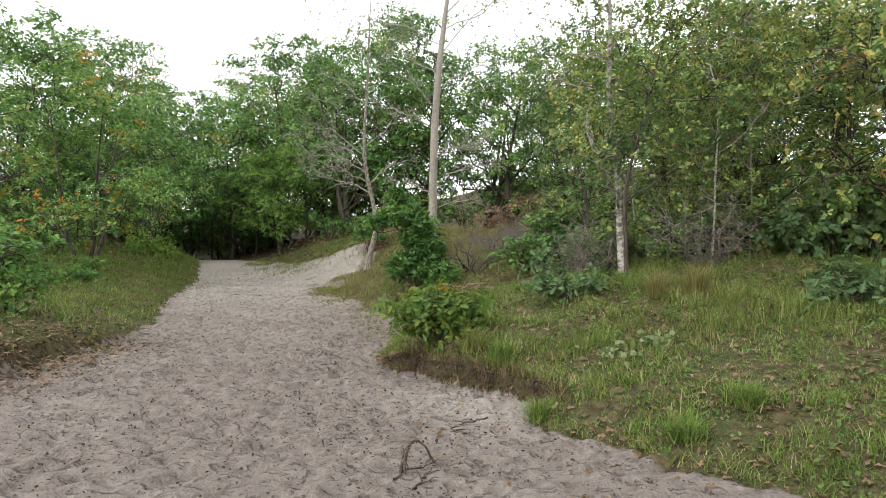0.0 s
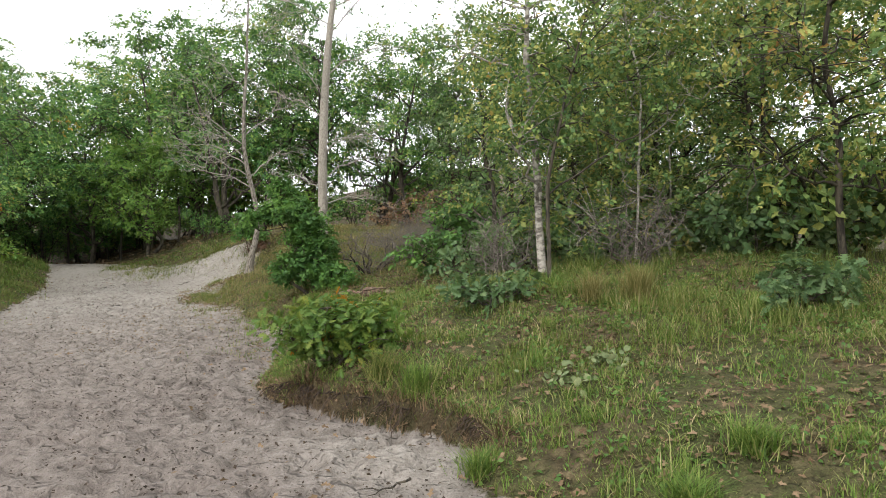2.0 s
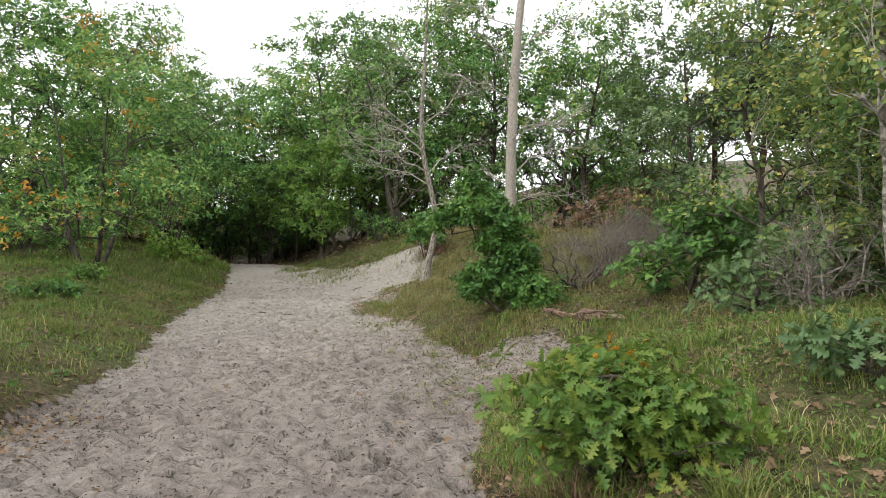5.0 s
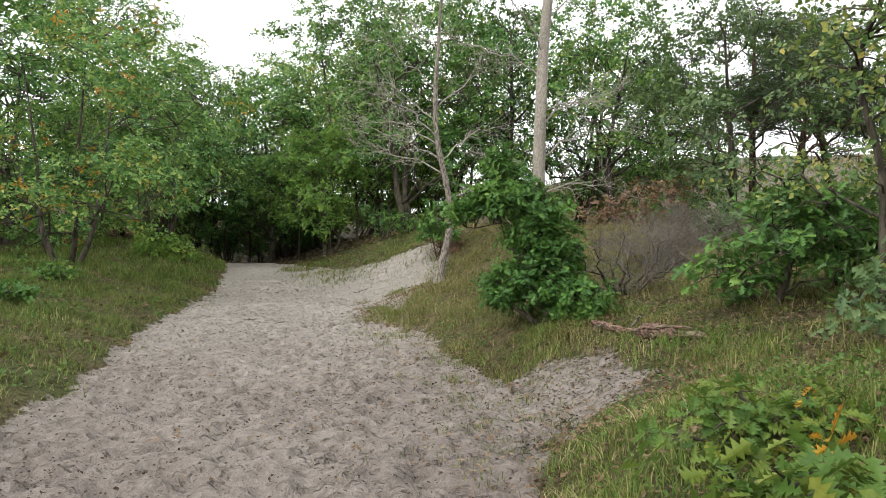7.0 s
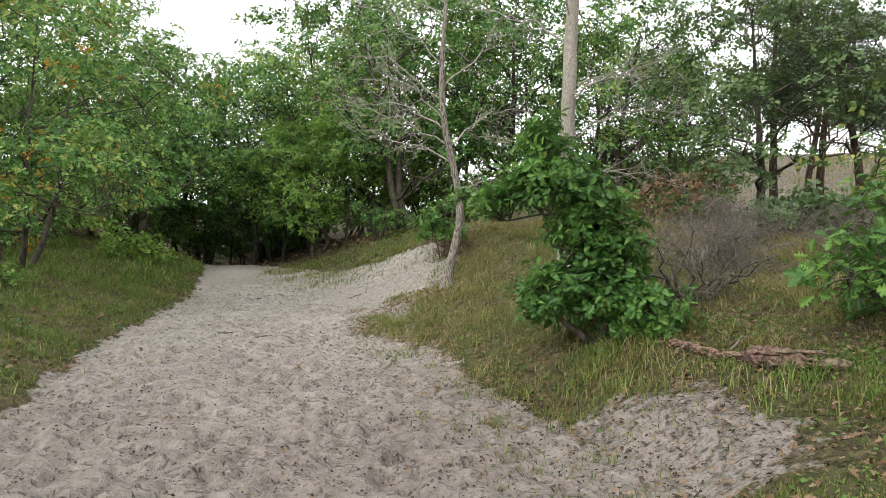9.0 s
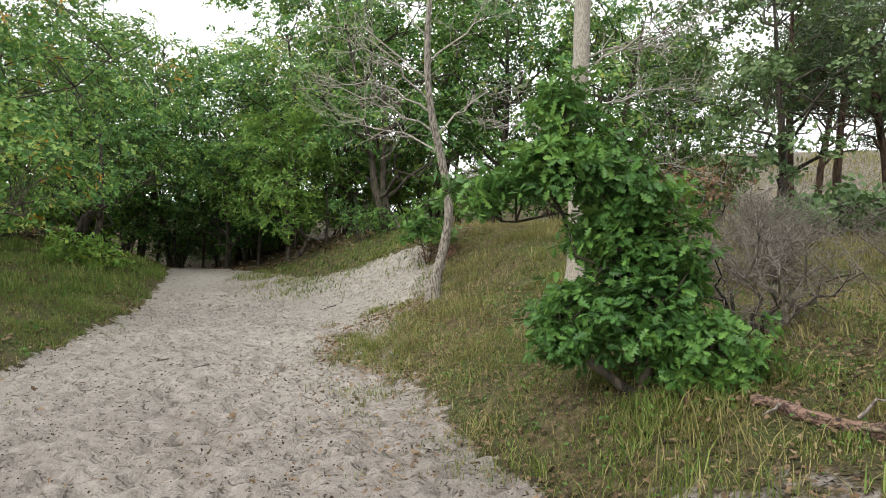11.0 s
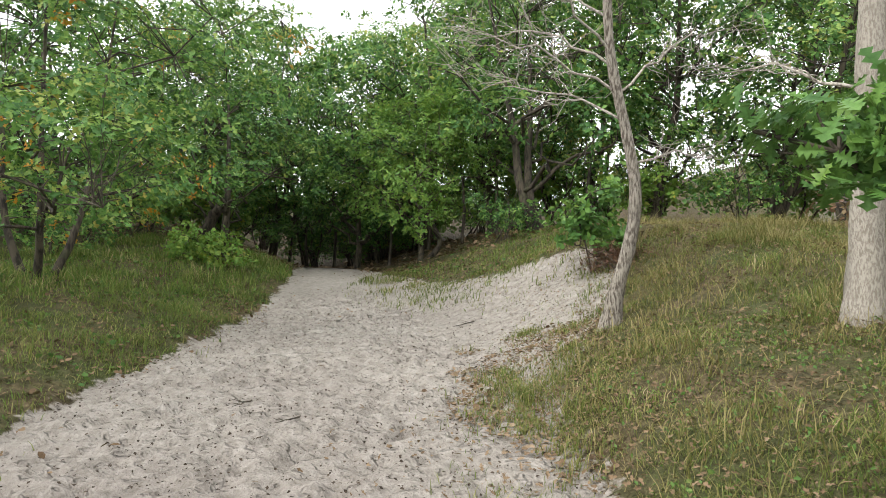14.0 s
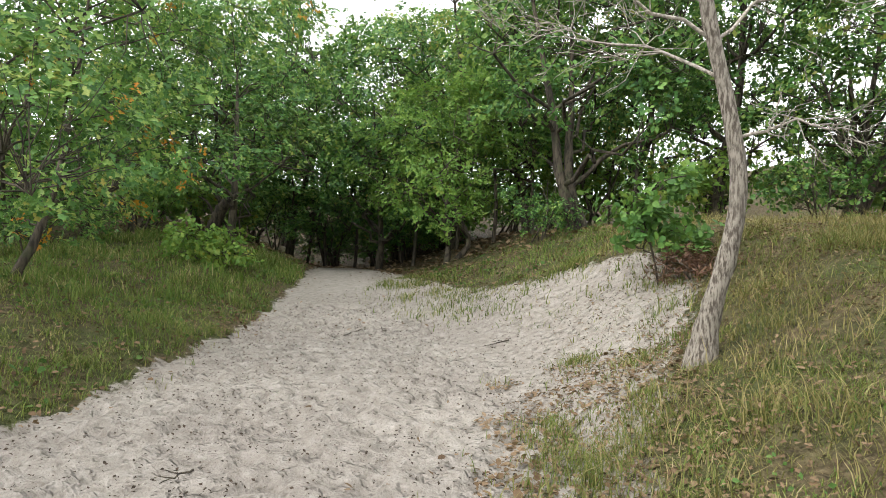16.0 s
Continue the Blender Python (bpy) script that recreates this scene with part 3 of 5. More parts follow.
spread(oak_a, [(-13.2, 41.5, 40, 1.1), (-22.5, 33, 130, 1.15), (-16.5, 33.2, 250, 0.85), (9, 44, 20, 0.9), (-11.6, 35.6, 190, 0.8)])
spread(oak_b, [(-15.8, 36.8, 100, 0.9), (-20.5, 40, 220, 1.05), (-3.5, 38.5, 20, 1.0), (-7, 45, 160, 1.05), (-14, 49, 60, 1.1), (4.5, 43, 310, 0.9), (-6.4, 35.2, 250, 0.85), (-1.2, 33.6, 70, 0.92)])
spread(oak_c, [(2.0, 35.0, 210, 1.0), (-17.6, 44, 140, 1.15), (-11.5, 44.5, 280, 1.1), (-23, 48, 200, 1.2)])
spread(oak_d, [(-13.6, 29.8, 150, 0.8), (-18.5, 35, 30, 0.95), (-6, 41, 240, 1.0), (-2.3, 44, 330, 1.05), (6.5, 36, 180, 0.85), (9.8, 19.5, 60, 0.8), (13.5, 15.0, 200, 0.9), (15.5, 10.5, 310, 0.9)])
oak_near = oak_tree(-12.2, 13.2, 17, 7.6, 3.5, 0.3, 1, clumps=200, per=40, size=0.115, extra=(ORANGE_LEAF, 0.06, "yellow and orange autumn leaves"), kind="oak_small")


def understory(x, y, seed, wide, high, mat):
    rng = np.random.RandomState(seed)
    ob = thing("undergrowth_shrub", (x, y, gz(x, y) - 0.1), "dark leafy undergrowth shrub below the oaks", "shrub", "undergrowth")
    st = [([(rng.normal() * 0.3, rng.normal() * 0.3, 0), (rng.normal() * 0.6, rng.normal() * 0.6, high * 0.5), (rng.normal() * 0.8, rng.normal() * 0.8, high * 0.95)], [0.04, 0.03, 0.01]) for k in range(5)]
    blobs = [(rng.uniform(-0.6, 0.6) * wide, rng.uniform(-0.5, 0.5) * wide, high * rng.uniform(0.35, 0.8), wide * 0.45, wide * 0.45, high * 0.24) for k in range(6)]
    return plant(ob, rng, st, blobs, 95, 20, 0.16, "simple", mat, OAK_BARK, 0.28, 6, 0.5, 6)


# under_a has lighter leaves in place of the light missing below the canopy
under_a = understory(-10.6, 41.0, 131, 2.2, 2.8, OAK_LIGHT)
under_b = understory(-15.0, 39.0, 132, 2.4, 3.2, OAK)
spread(under_a, [(-18, 37.5, 50, 1.1), (-21.5, 31, 120, 1.0), (-5.8, 38, 200, 1.0), (-1.2, 34.2, 280, 1.0), (3.2, 36.5, 20, 1.1), (-16.8, 30.3, 90, 0.8), (-24.5, 38, 310, 1.2), (-13, 46, 10, 1.3), (7.8, 38, 170, 0.9), (-20.3, 25.5, 250, 0.9), (-26, 31, 20, 1.2), (-4.4, 36.4, 140, 1.2), (-15.2, 32.4, 160, 0.8), (-17.6, 31.5, 30, 0.85), (-19.0, 27.0, 270, 0.7)])
spread(under_b, [(-12.8, 43, 70, 1.1), (-22.5, 44, 140, 1.2), (-7.3, 36.8, 230, 0.8), (-3, 41, 310, 1.1), (1, 31.8, 40, 0.7), (-19.5, 29, 110, 0.8), (-17, 47, 190, 1.3), (-9, 45, 260, 1.2), (-24, 26.5, 330, 1.0), (5.5, 30.5, 80, 0.7), (-29, 36, 150, 1.3), (-14.4, 42.0, 40, 1.0), (-15.3, 34.8, 200, 0.7), (-17.0, 36.6, 20, 0.8), (-12.4, 40.6, 200, 0.7), (-16.6, 42.0, 300, 0.9), (-10.4, 39.5, 90, 0.6), (-14.8, 25.2, 30, 0.6), (-17.2, 24.0, 170, 0.7), (-16.6, 28.3, 80, 0.65), (-5.4, 31.0, 240, 0.5)])


def bare_limb_tree(x, y, name, label, stem, radii, arms, bark, seed, sides=14, leafy=None):
    """A pale tree with bare arms: stem points relative to its foot, arms as (height share, way, length, rise)."""
    rng = np.random.RandomState(seed)
    ob = thing(name, (x, y, gz(x, y) - 0.12), label, "tree")
    t = np.linspace(0, 1, len(stem))
    tt = np.linspace(0, 1, 46)
    p = np.stack([np.interp(tt, t, np.array(stem, float)[:, k]) for k in range(3)], 1)
    for _ in range(5):
        p[1:-1] = (p[:-2] + 2 * p[1:-1] + p[2:]) / 4
    r = np.interp(tt, t, radii)
    flare = 1 + 0.45 * np.exp(-p[:, 2] / 0.22)
    v, f = tube(p, r * flare, sides, rng, 0.06)
    piece("trunk", v, [f], bark, ob)
    tips = []
    for share, way, length, rise in arms:
        k = int(share * 45)
        arms_mesh = []
        d = np.array([math.cos(way), math.sin(way), rise])
        q = curve_pts(rng, p[k], p[k] + d * length, 9, 0.18, 0.03)
        rr = np.linspace(min(r[k] * 0.33, 0.019), 0.004, 9)
        arms_mesh.append(tube(q, rr, 6))
        for j in range(2, 9):
            for _ in range(3):
                d2 = unit(d + rng.normal(size=3) * 0.75)
                l2 = length * rng.uniform(0.18, 0.42)
                q2 = curve_pts(rng, q[j], q[j] + d2 * l2, 5, -0.05, 0.05)
                arms_mesh.append(tube(q2, np.linspace(min(rr[j] * 0.55, 0.008), 0.0025, 5), 4))
                for _ in range(3):
                    d3 = unit(d2 + rng.normal(size=3) * 0.7)
                    m = rng.randint(2, 5)
                    q3 = curve_pts(rng, q2[m], q2[m] + d3 * l2 * 0.5, 4, 0, 0.05)
                    arms_mesh.append(tube(q3, np.linspace(0.005, 0.002, 4), 3))
                    tips.append(q3[-1])
        branch = piece("branch", arms_mesh[0][0], [arms_mesh[0][1]], PALE_TWIG, ob)
        v, f = joined(arms_mesh[1:])
        tagged(piece("twigwork", v, [f], PALE_TWIG, branch), kind="stuff")
    if leafy:
        mat, per, lowest = leafy
        tips = np.array([q for q in tips if q[2] > lowest])
        c = np.repeat(tips, per, axis=0)
        c = c + rng.normal(size=c.shape) * 0.16
        v, f = leaves(rng, c, 0.085, "simple")
        piece("crown", v, f, mat, ob)
    return ob


# leaning bare tree at the foot of the sand slope
bare_limb_tree(-2.46, 21.05, "bare_tree", "leaning pale dead tree with furrowed bark and bare arms",
               [(0, 0, 0), (0.05, 0, 0.5), (0.22, 0, 1.1), (0.3, 0.0, 1.7), (0.12, 0.05, 2.6), (-0.08, 0.05, 3.4), (-0.12, 0, 4.5), (0.0, 0, 6.0), (0.05, 0, 7.6), (0.1, 0.1, 9.0)],
               [0.125, 0.09, 0.078, 0.07, 0.064, 0.06, 0.05, 0.038, 0.025, 0.01],
               [(0.385, 0.1, 1.0, 0.05), (0.455, 2.95, 1.9, 0.3), (0.49, 3.4, 2.0, 0.36), (0.51, 0.3, 1.4, 0.6), (0.545, 2.7, 2.1, 0.35), (0.57, -2.5, 1.6, 0.5), (0.6, 3.1, 1.9, 0.5), (0.64, 0.5, 1.7, 0.7), (0.68, -2.9, 1.8, 0.6), (0.74, 2.6, 1.5, 0.8), (0.8, -0.4, 1.3, 0.9), (0.86, 2.4, 1.0, 1.0), (0.92, 0.2, 0.8, 1.2)],
               STEM_BARK, 21, leafy=(DARK_LEAF, 2, 6.2))
# tall pale poplar behind it
bare_limb_tree(-0.31, 19.4, "poplar_tree", "tall pale grey poplar with thin bare side branches",
               [(0, 0, 0), (0.0, 0, 1.5), (0.02, 0, 3.0), (0.08, 0, 4.5), (0.2, 0, 6.0), (0.38, 0, 7.5), (0.6, 0, 9.2), (0.7, 0, 11.0)],
               [0.15, 0.128, 0.118, 0.108, 0.09, 0.07, 0.045, 0.013],
               [(0.17, 0.1, 1.6, 0.1), (0.2, 2.6, 1.5, 0.25), (0.24, 0.4, 2.0, 0.35), (0.3, -0.5, 1.6, 0.3), (0.33, 0.2, 1.3, 0.2), (0.38, 2.9, 1.7, 0.5), (0.44, -2.2, 1.4, 0.6), (0.5, 0.3, 2.2, 0.5), (0.55, 2.5, 2.0, 0.6), (0.6, -0.6, 2.4, 0.5), (0.64, 2.9, 3.2, 0.35), (0.68, 0.2, 3.4, 0.3), (0.72, -0.6, 3.0, 0.4), (0.76, 2.4, 2.8, 0.5), (0.82, 0.7, 2.6, 0.6), (0.88, 3.4, 2.2, 0.7), (0.93, -1.0, 1.4, 1.0)],
               PALE_BARK, 22, leafy=(ASPEN, 3, 6.2))


def shrub(x, y, seed, blobs, name="oak_shrub", label="young oak shrub with lobed green leaves", mat=None, kind="oak", clumps=60, per=16, size=0.11, stem=0.02, bark=None, clump_r=0.14, category="shrub", group="", leaning=(0, 0), extra=None, stems=3, sink=0.06, foot=0.12):
    """A shrub on the ground at x, y; blobs are relative to its foot."""
    rng = np.random.RandomState(seed)
    ob = thing(name, (x, y, gz(x, y) - sink), label, category, group)
    top = max(b[2] + 0.3 * b[5] for b in blobs)
    st = []
    for k in range(stems):
        a = 6.28 * k / stems + rng.uniform(0, 1)
        e = blobs[k % len(blobs)]
        st.append(([(math.cos(a) * foot * 0.3, math.sin(a) * foot * 0.3, 0), (e[0] * 0.4 + math.cos(a) * foot, e[1] * 0.4 + math.sin(a) * foot, e[2] * 0.5), (e[0] + leaning[0], e[1] + leaning[1], e[2])], [stem * 1.3, stem, stem * 0.4]))
    return plant(ob, rng, st, blobs, clumps, per, size, kind, mat or OAK_NEAR, bark or OAK_BARK, clump_r, min(10, clumps), 0.6, 6, extra=extra)


# oak shrubs beside the path
shrub(-0.1, 8.0, 31, [(0, 0, 0.42, 0.54, 0.5, 0.24), (-0.28, -0.12, 0.34, 0.32, 0.32, 0.19), (0.34, -0.08, 0.4, 0.36, 0.38, 0.2), (-0.08, 0.2, 0.55, 0.36, 0.3, 0.17)], label="low oak shrub with yellowing lobed leaves on the eroded bank", mat=OAK_YELLOW, clumps=130, per=18, size=0.088, stem=0.014, clump_r=0.12, extra=(ORANGE_LEAF, 0.05, "yellowed leaves"))
shrub(0.2, 9.9, 43, [(0, 0, 0.22, 0.42, 0.36, 0.16), (0.3, -0.12, 0.28, 0.3, 0.28, 0.16)], label="low oak seedling with yellow and green leaves in the grass", mat=OAK_YELLOW, clumps=40, per=18, size=0.085, stem=0.01, clump_r=0.1, extra=(ORANGE_LEAF, 0.06, "yellowed leaves"))
shrub(-0.5, 15.3, 32, [(-0.05, 0.1, 0.6, 0.66, 0.55, 0.4), (0.42, -0.15, 0.38, 0.5, 0.42, 0.28), (-0.6, 0, 0.45, 0.28, 0.3, 0.22), (0.12, 0.05, 1.1, 0.44, 0.42, 0.36), (-0.28, 0.05, 1.2, 0.26, 0.3, 0.28), (-0.08, 0.05, 1.55, 0.36, 0.36, 0.28), (-0.6, 0, 1.75, 0.4, 0.38, 0.24), (-1.16, 0.05, 1.62, 0.34, 0.3, 0.16), (-0.6, 0, 2.15, 0.2, 0.22, 0.34), (-0.28, 0, 1.92, 0.24, 0.26, 0.2)], label="dense young oak with a bent stem and fresh green lobed leaves", clumps=460, per=24, size=0.092, stem=0.035, clump_r=0.08, stems=4)
shrub(2.2, 14.4, 33, [(0.2, 0, 0.85, 0.85, 0.75, 0.7), (-0.6, -0.3, 0.45, 0.6, 0.5, 0.4), (0.5, 0.2, 1.3, 0.5, 0.5, 0.4)], label="dark green oak shrub beside the thicket", clumps=150, per=15, size=0.115, stem=0.025, clump_r=0.15)
shrub(3.5, 15.6, 34, [(0, 0, 0.9, 0.9, 0.8, 0.7), (0.6, 0, 0.6, 0.6, 0.5, 0.5)], label="dark green oak shrub beside the thicket", clumps=130, per=14, size=0.12, stem=0.025, clump_r=0.16)
shrub(1.68, 8.6, 35, [(0, 0, 0.25, 0.42, 0.35, 0.18), (0.25, 0.1, 0.3, 0.3, 0.3, 0.15)], label="low grey-green oak seedling in the grass", mat=DARK_LEAF, clumps=26, per=11, size=0.115, stem=0.01, clump_r=0.1)
shrub(4.5, 7.4, 36, [(0, 0, 0.32, 0.5, 0.4, 0.22), (0.4, 0, 0.4, 0.35, 0.3, 0.2)], label="low grey-green oak seedling in the grass", mat=DARK_LEAF, clumps=34, per=12, size=0.115, stem=0.01, clump_r=0.12)
shrub(-6.9, 10.1, 37, [(0, 0, 0.8, 0.75, 0.8, 0.6), (0.25, -0.4, 0.45, 0.5, 0.5, 0.35)], label="green oak shrub on the bank beside the path", clumps=110, per=15, size=0.12, clump_r=0.16)
shrub(-12.5, 27.4, 38, [(0, 0, 0.5, 0.85, 0.8, 0.4), (0.75, -0.1, 0.25, 0.6, 0.6, 0.22), (-0.5, 0.1, 0.65, 0.5, 0.5, 0.35)], label="low fresh green bramble shrub on the bank", mat=OAK_LIGHT, kind="round", clumps=100, per=20, size=0.1, clump_r=0.18)
shrub(-9.6, 16.2, 39, [(0, 0, 0.2, 0.5, 0.45, 0.18), (0.5, 0.3, 0.2, 0.4, 0.3, 0.15)], label="low bramble in the grass", mat=OAK_NEAR, kind="round", clumps=40, per=16, size=0.07, clump_r=0.12)
shrub(-10.8, 19.5, 40, [(0, 0, 0.22, 0.6, 0.45, 0.2)], label="low bramble in the grass", mat=OAK_NEAR, kind="round", clumps=36, per=16, size=0.07, clump_r=0.12)
# sapling and brush behind the bare tree
shrub(-2.75, 23.75, 41, [(0, 0, 0.75, 0.62, 0.5, 0.28), (0.35, 0, 0.6, 0.4, 0.4, 0.25), (-0.3, 0, 1.1, 0.4, 0.4, 0.25), (0.15, 0, 1.35, 0.35, 0.35, 0.25)], name="sapling", label="leafy sapling over the top of the sand slope", mat=OAK_NEAR, kind="round", clumps=64, per=18, size=0.095, clump_r=0.15, stem=0.014)
shrub(-2.42, 23.45, 44, [(0, 0, 0.22, 0.4, 0.35, 0.18), (0.25, 0.05, 0.25, 0.3, 0.3, 0.16)], name="withered_shrub", label="low dead brown brush hanging over the sand slope", mat=BROWN_LEAF, kind="narrow", clumps=60, per=24, size=0.085, bark=TWIG, clump_r=0.12, stem=0.01)
shrub(3.4, 26.6, 42, [(0, 0, 0.9, 1.6, 1.0, 0.7), (-1.4, 0, 0.6, 1.0, 0.8, 0.45), (0.9, 0, 1.2, 0.8, 0.8, 0.6)], name="withered_shrub", label="red-brown withered shrub on the dune", mat=RED_LEAF, kind="simple", clumps=130, per=13, size=0.11, bark=TWIG, clump_r=0.22)


def bare_shrub(x, y, seed, wide, high, label, n=170, bark=TWIG, thick=0.017):
    """A grey thicket of fine leafless twigs."""
    rng = np.random.RandomState(seed)
    ob = thing("bare_shrub", (x, y, gz(x, y) - 0.05), label, "shrub")
    fine = []
    for k in range(n // 9):
        a, e = rng.uniform(0, 6.28), rng.uniform(0.2, 1.0)
        goal = np.array([math.cos(a) * wide * e, math.sin(a) * wide * e * 0.8, high * (1.05 - 0.55 * e * e) * rng.uniform(0.75, 1.0)])
        p = curve_pts(rng, np.array([math.cos(a), math.sin(a), 0]) * wide * 0.15, goal, 7, 0.1, 0.06)
        v, f = tube(p, np.linspace(thick, 0.005, 7), 5)
        piece("stem", v, [f], bark, ob)
        for j in range(1, 7):
            for _ in range(5):
                d = unit(rng.normal(size=3) + [0, 0, 0.55])
                q = curve_pts(rng, p[j], p[j] + d * rng.uniform(0.15, 0.42), 4, 0, 0.07)
                fine.append(tube(q, np.linspace(0.006, 0.002, 4), 3))
                for _ in range(2):
                    m = rng.randint(1, 4)
                    d3 = unit(d + rng.normal(size=3) * 0.8)
                    q3 = curve_pts(rng, q[m], q[m] + d3 * rng.uniform(0.08, 0.22), 3, 0, 0.07)
                    fine.append(tube(q3, np.linspace(0.003, 0.0015, 3), 3))
    v, f = joined(fine)
    tagged(piece("twigwork", v, [f], TWIG, ob), kind="stuff")
    return ob


bare_shrub(0.8, 16.2, 51, 0.95, 1.15, "leafless shrub with dark crooked stems and grey twigs", 85, OAK_BARK, 0.026)
bare_shrub(1.9, 18.6, 52, 1.2, 1.0, "leafless grey shrub with a tangle of fine twigs", 180)
bare_shrub(4.6, 19.8, 54, 1.2, 1.0, "leafless grey shrub with a tangle of fine twigs", 150)
bare_shrub(2.4, 10.75, 55, 0.7, 1.15, "leafless grey twigs tangled beside the birch", 70)
bare_shrub(4.1, 10.0, 56, 0.85, 1.25, "leafless grey twigs at the edge of the thicket", 80)
bare_shrub(3.3, 21.5, 53, 1.4, 1.0, "leafless grey shrub with a tangle of fine twigs", 220)


# ---- thicket on the right ----
def thicket_tree(x, y, seed, high, wide, stem, label, bark, lean=(0, 0), low=0.35, clumps=110, per=26, size=0.1, mat=ASPEN, name="thicket_tree", kind="simple", stems=1, clump_r=0.25):
    rng = np.random.RandomState(seed)
    ob = thing(name, (x, y, gz(x, y) - 0.1), label, "tree", "thicket trees")
    st = []
    for k in range(stems):
        dx, dy = rng.normal(size=2) * 0.25 * (k > 0)
        w = rng.normal(size=(5, 2)) * 0.13
        st.append(([(dx * 0.3, dy * 0.3, 0), (dx + lean[0] * 0.1 + w[0, 0], dy + w[0, 1], high * 0.15), (dx + lean[0] * 0.25 + w[1, 0], dy + lean[1] * 0.25 + w[1, 1], high * 0.3), (dx * 1.5 + lean[0] * 0.5 + w[2, 0], dy * 1.5 + lean[1] * 0.5 + w[2, 1], high * 0.47), (dx * 2 + lean[0] * 0.7 + w[3, 0], dy * 2 + lean[1] * 0.7 + w[3, 1], high * 0.65), (dx * 2 + lean[0], dy * 2 + lean[1], high * 0.93)], [stem * 1.25, stem * 1.05, stem, stem * 0.8, stem * 0.6, stem * 0.2]))
    zc, h = high * (1 + low) / 2, high * (1 - low) / 2
    blobs = [(lean[0] * 0.7, lean[1] * 0.7, zc, wide * 0.7, wide * 0.7, h)]
    for k in range(7):
        a, e = rng.uniform(0, 6.28), rng.uniform(-0.9, 0.8)
        blobs.append((lean[0] * 0.7 + math.cos(a) * wide * 0.7, lean[1] * 0.7 + math.sin(a) * wide * 0.7, zc + e * h, wide * 0.4, wide * 0.4, h * 0.25))
    return plant(ob, rng, st, blobs, clumps, per, size, kind, mat, bark, clump_r, 10, 0.5, 8)


thicket_tree(2.88, 10.35, 61, 6.2, 1.3, 0.055, "young birch with a pale peeling trunk", BIRCH_BARK, (-0.25, 0.2), 0.28, 140, 34, 0.068, ASPEN, "birch_tree", "simple")
thicket_tree(2.72, 9.6, 62, 4.6, 1.15, 0.026, "thin dark sapling forking beside the birch", OAK_BARK, (0.75, 0.1), 0.4, 100, 34, 0.068)
t_a = thicket_tree(4.4, 10.6, 63, 6.0, 1.5, 0.018, "thin grey sapling with small green and yellow leaves", PALE_TWIG, (0.1, 0.2), 0.1, 190, 36, 0.07)
t_b = thicket_tree(6.1, 12.8, 64, 6.6, 1.8, 0.05, "leafy young thicket tree with yellowing leaves", OAK_BARK, (0, 0), 0.06, 250, 36, 0.078, stems=2)
t_c = thicket_tree(6.9, 9.4, 65, 6.3, 1.7, 0.045, "leafy young oak at the edge of the grass", OAK_BARK, (-0.3, 0), 0.1, 190, 26, 0.105, ASPEN, kind="oak_small", clump_r=0.22)
t_d = thicket_tree(3.0, 13.6, 66, 5.9, 1.8, 0.04, "slender green thicket tree behind the birch", OAK_BARK, (0.2, 0), 0.2, 210, 34, 0.074)
spread(t_a, [(5.4, 11.4, 120, 0.9), (3.7, 12.3, 200, 0.85), (8.2, 11.5, 60, 1.1)])
spread(t_b, [(8.8, 14.5, 70, 1.1), (10.8, 11.5, 220, 1.2), (7.4, 11.4, 300, 1.0), (6.6, 15.6, 30, 1.2), (9.6, 9.2, 160, 1.15)])
spread(t_c, [(9.2, 8.2, 90, 1.1), (8.6, 6.0, 200, 1.0)])
spread(t_d, [(5.2, 14.6, 45, 1.0)])
shrub(4.2, 12.0, 67, [(0, 0, 0.6, 0.9, 0.7, 0.5), (0.9, 0.2, 0.5, 0.7, 0.6, 0.4)], label="dense dark undergrowth below the thicket", mat=DARK_LEAF, kind="round", clumps=90, per=18, size=0.1, clump_r=0.2)
shrub(6.2, 10.4, 68, [(0, 0, 0.55, 1.0, 0.7, 0.45), (0.9, -0.3, 0.5, 0.7, 0.6, 0.4)], label="dense dark undergrowth below the thicket", mat=DARK_LEAF, kind="round", clumps=90, per=18, size=0.1, clump_r=0.2)
shrub(2.1, 11.6, 69, [(0, 0, 0.5, 0.7, 0.6, 0.4), (0.6, 0.2, 0.6, 0.6, 0.5, 0.45)], label="grey-green oak undergrowth beside the birch", mat=DARK_LEAF, kind="oak", clumps=70, per=14, size=0.11, clump_r=0.17)


thicket_tree(4.35, 4.75, 73, 4.7, 1.25, 0.04, "young oak with lobed yellowing leaves beside the turf", OAK_BARK, (0, 0.2), 0.36, 110, 20, 0.115, ASPEN, kind="oak_small", clump_r=0.2)
brush = understory(7.3, 10.9, 133, 1.5, 1.9, ASPEN)
brush["label"] = "tangled leafy brush below the thicket trees"
spread(brush, [(5.2, 12.2, 60, 0.9), (9.4, 9.8, 140, 1.1), (3.6, 12.8, 220, 0.75), (11.5, 8.5, 300, 1.2), (9.8, 12.8, 20, 1.2), (8.4, 8.0, 100, 0.85), (6.9, 14.2, 180, 1.0), (12.8, 12, 250, 1.3), (10.6, 6.6, 45, 1.1)])
spread(t_c, [(11.8, 9.6, 30, 1.1), (10.2, 7.2, 290, 1.05)])


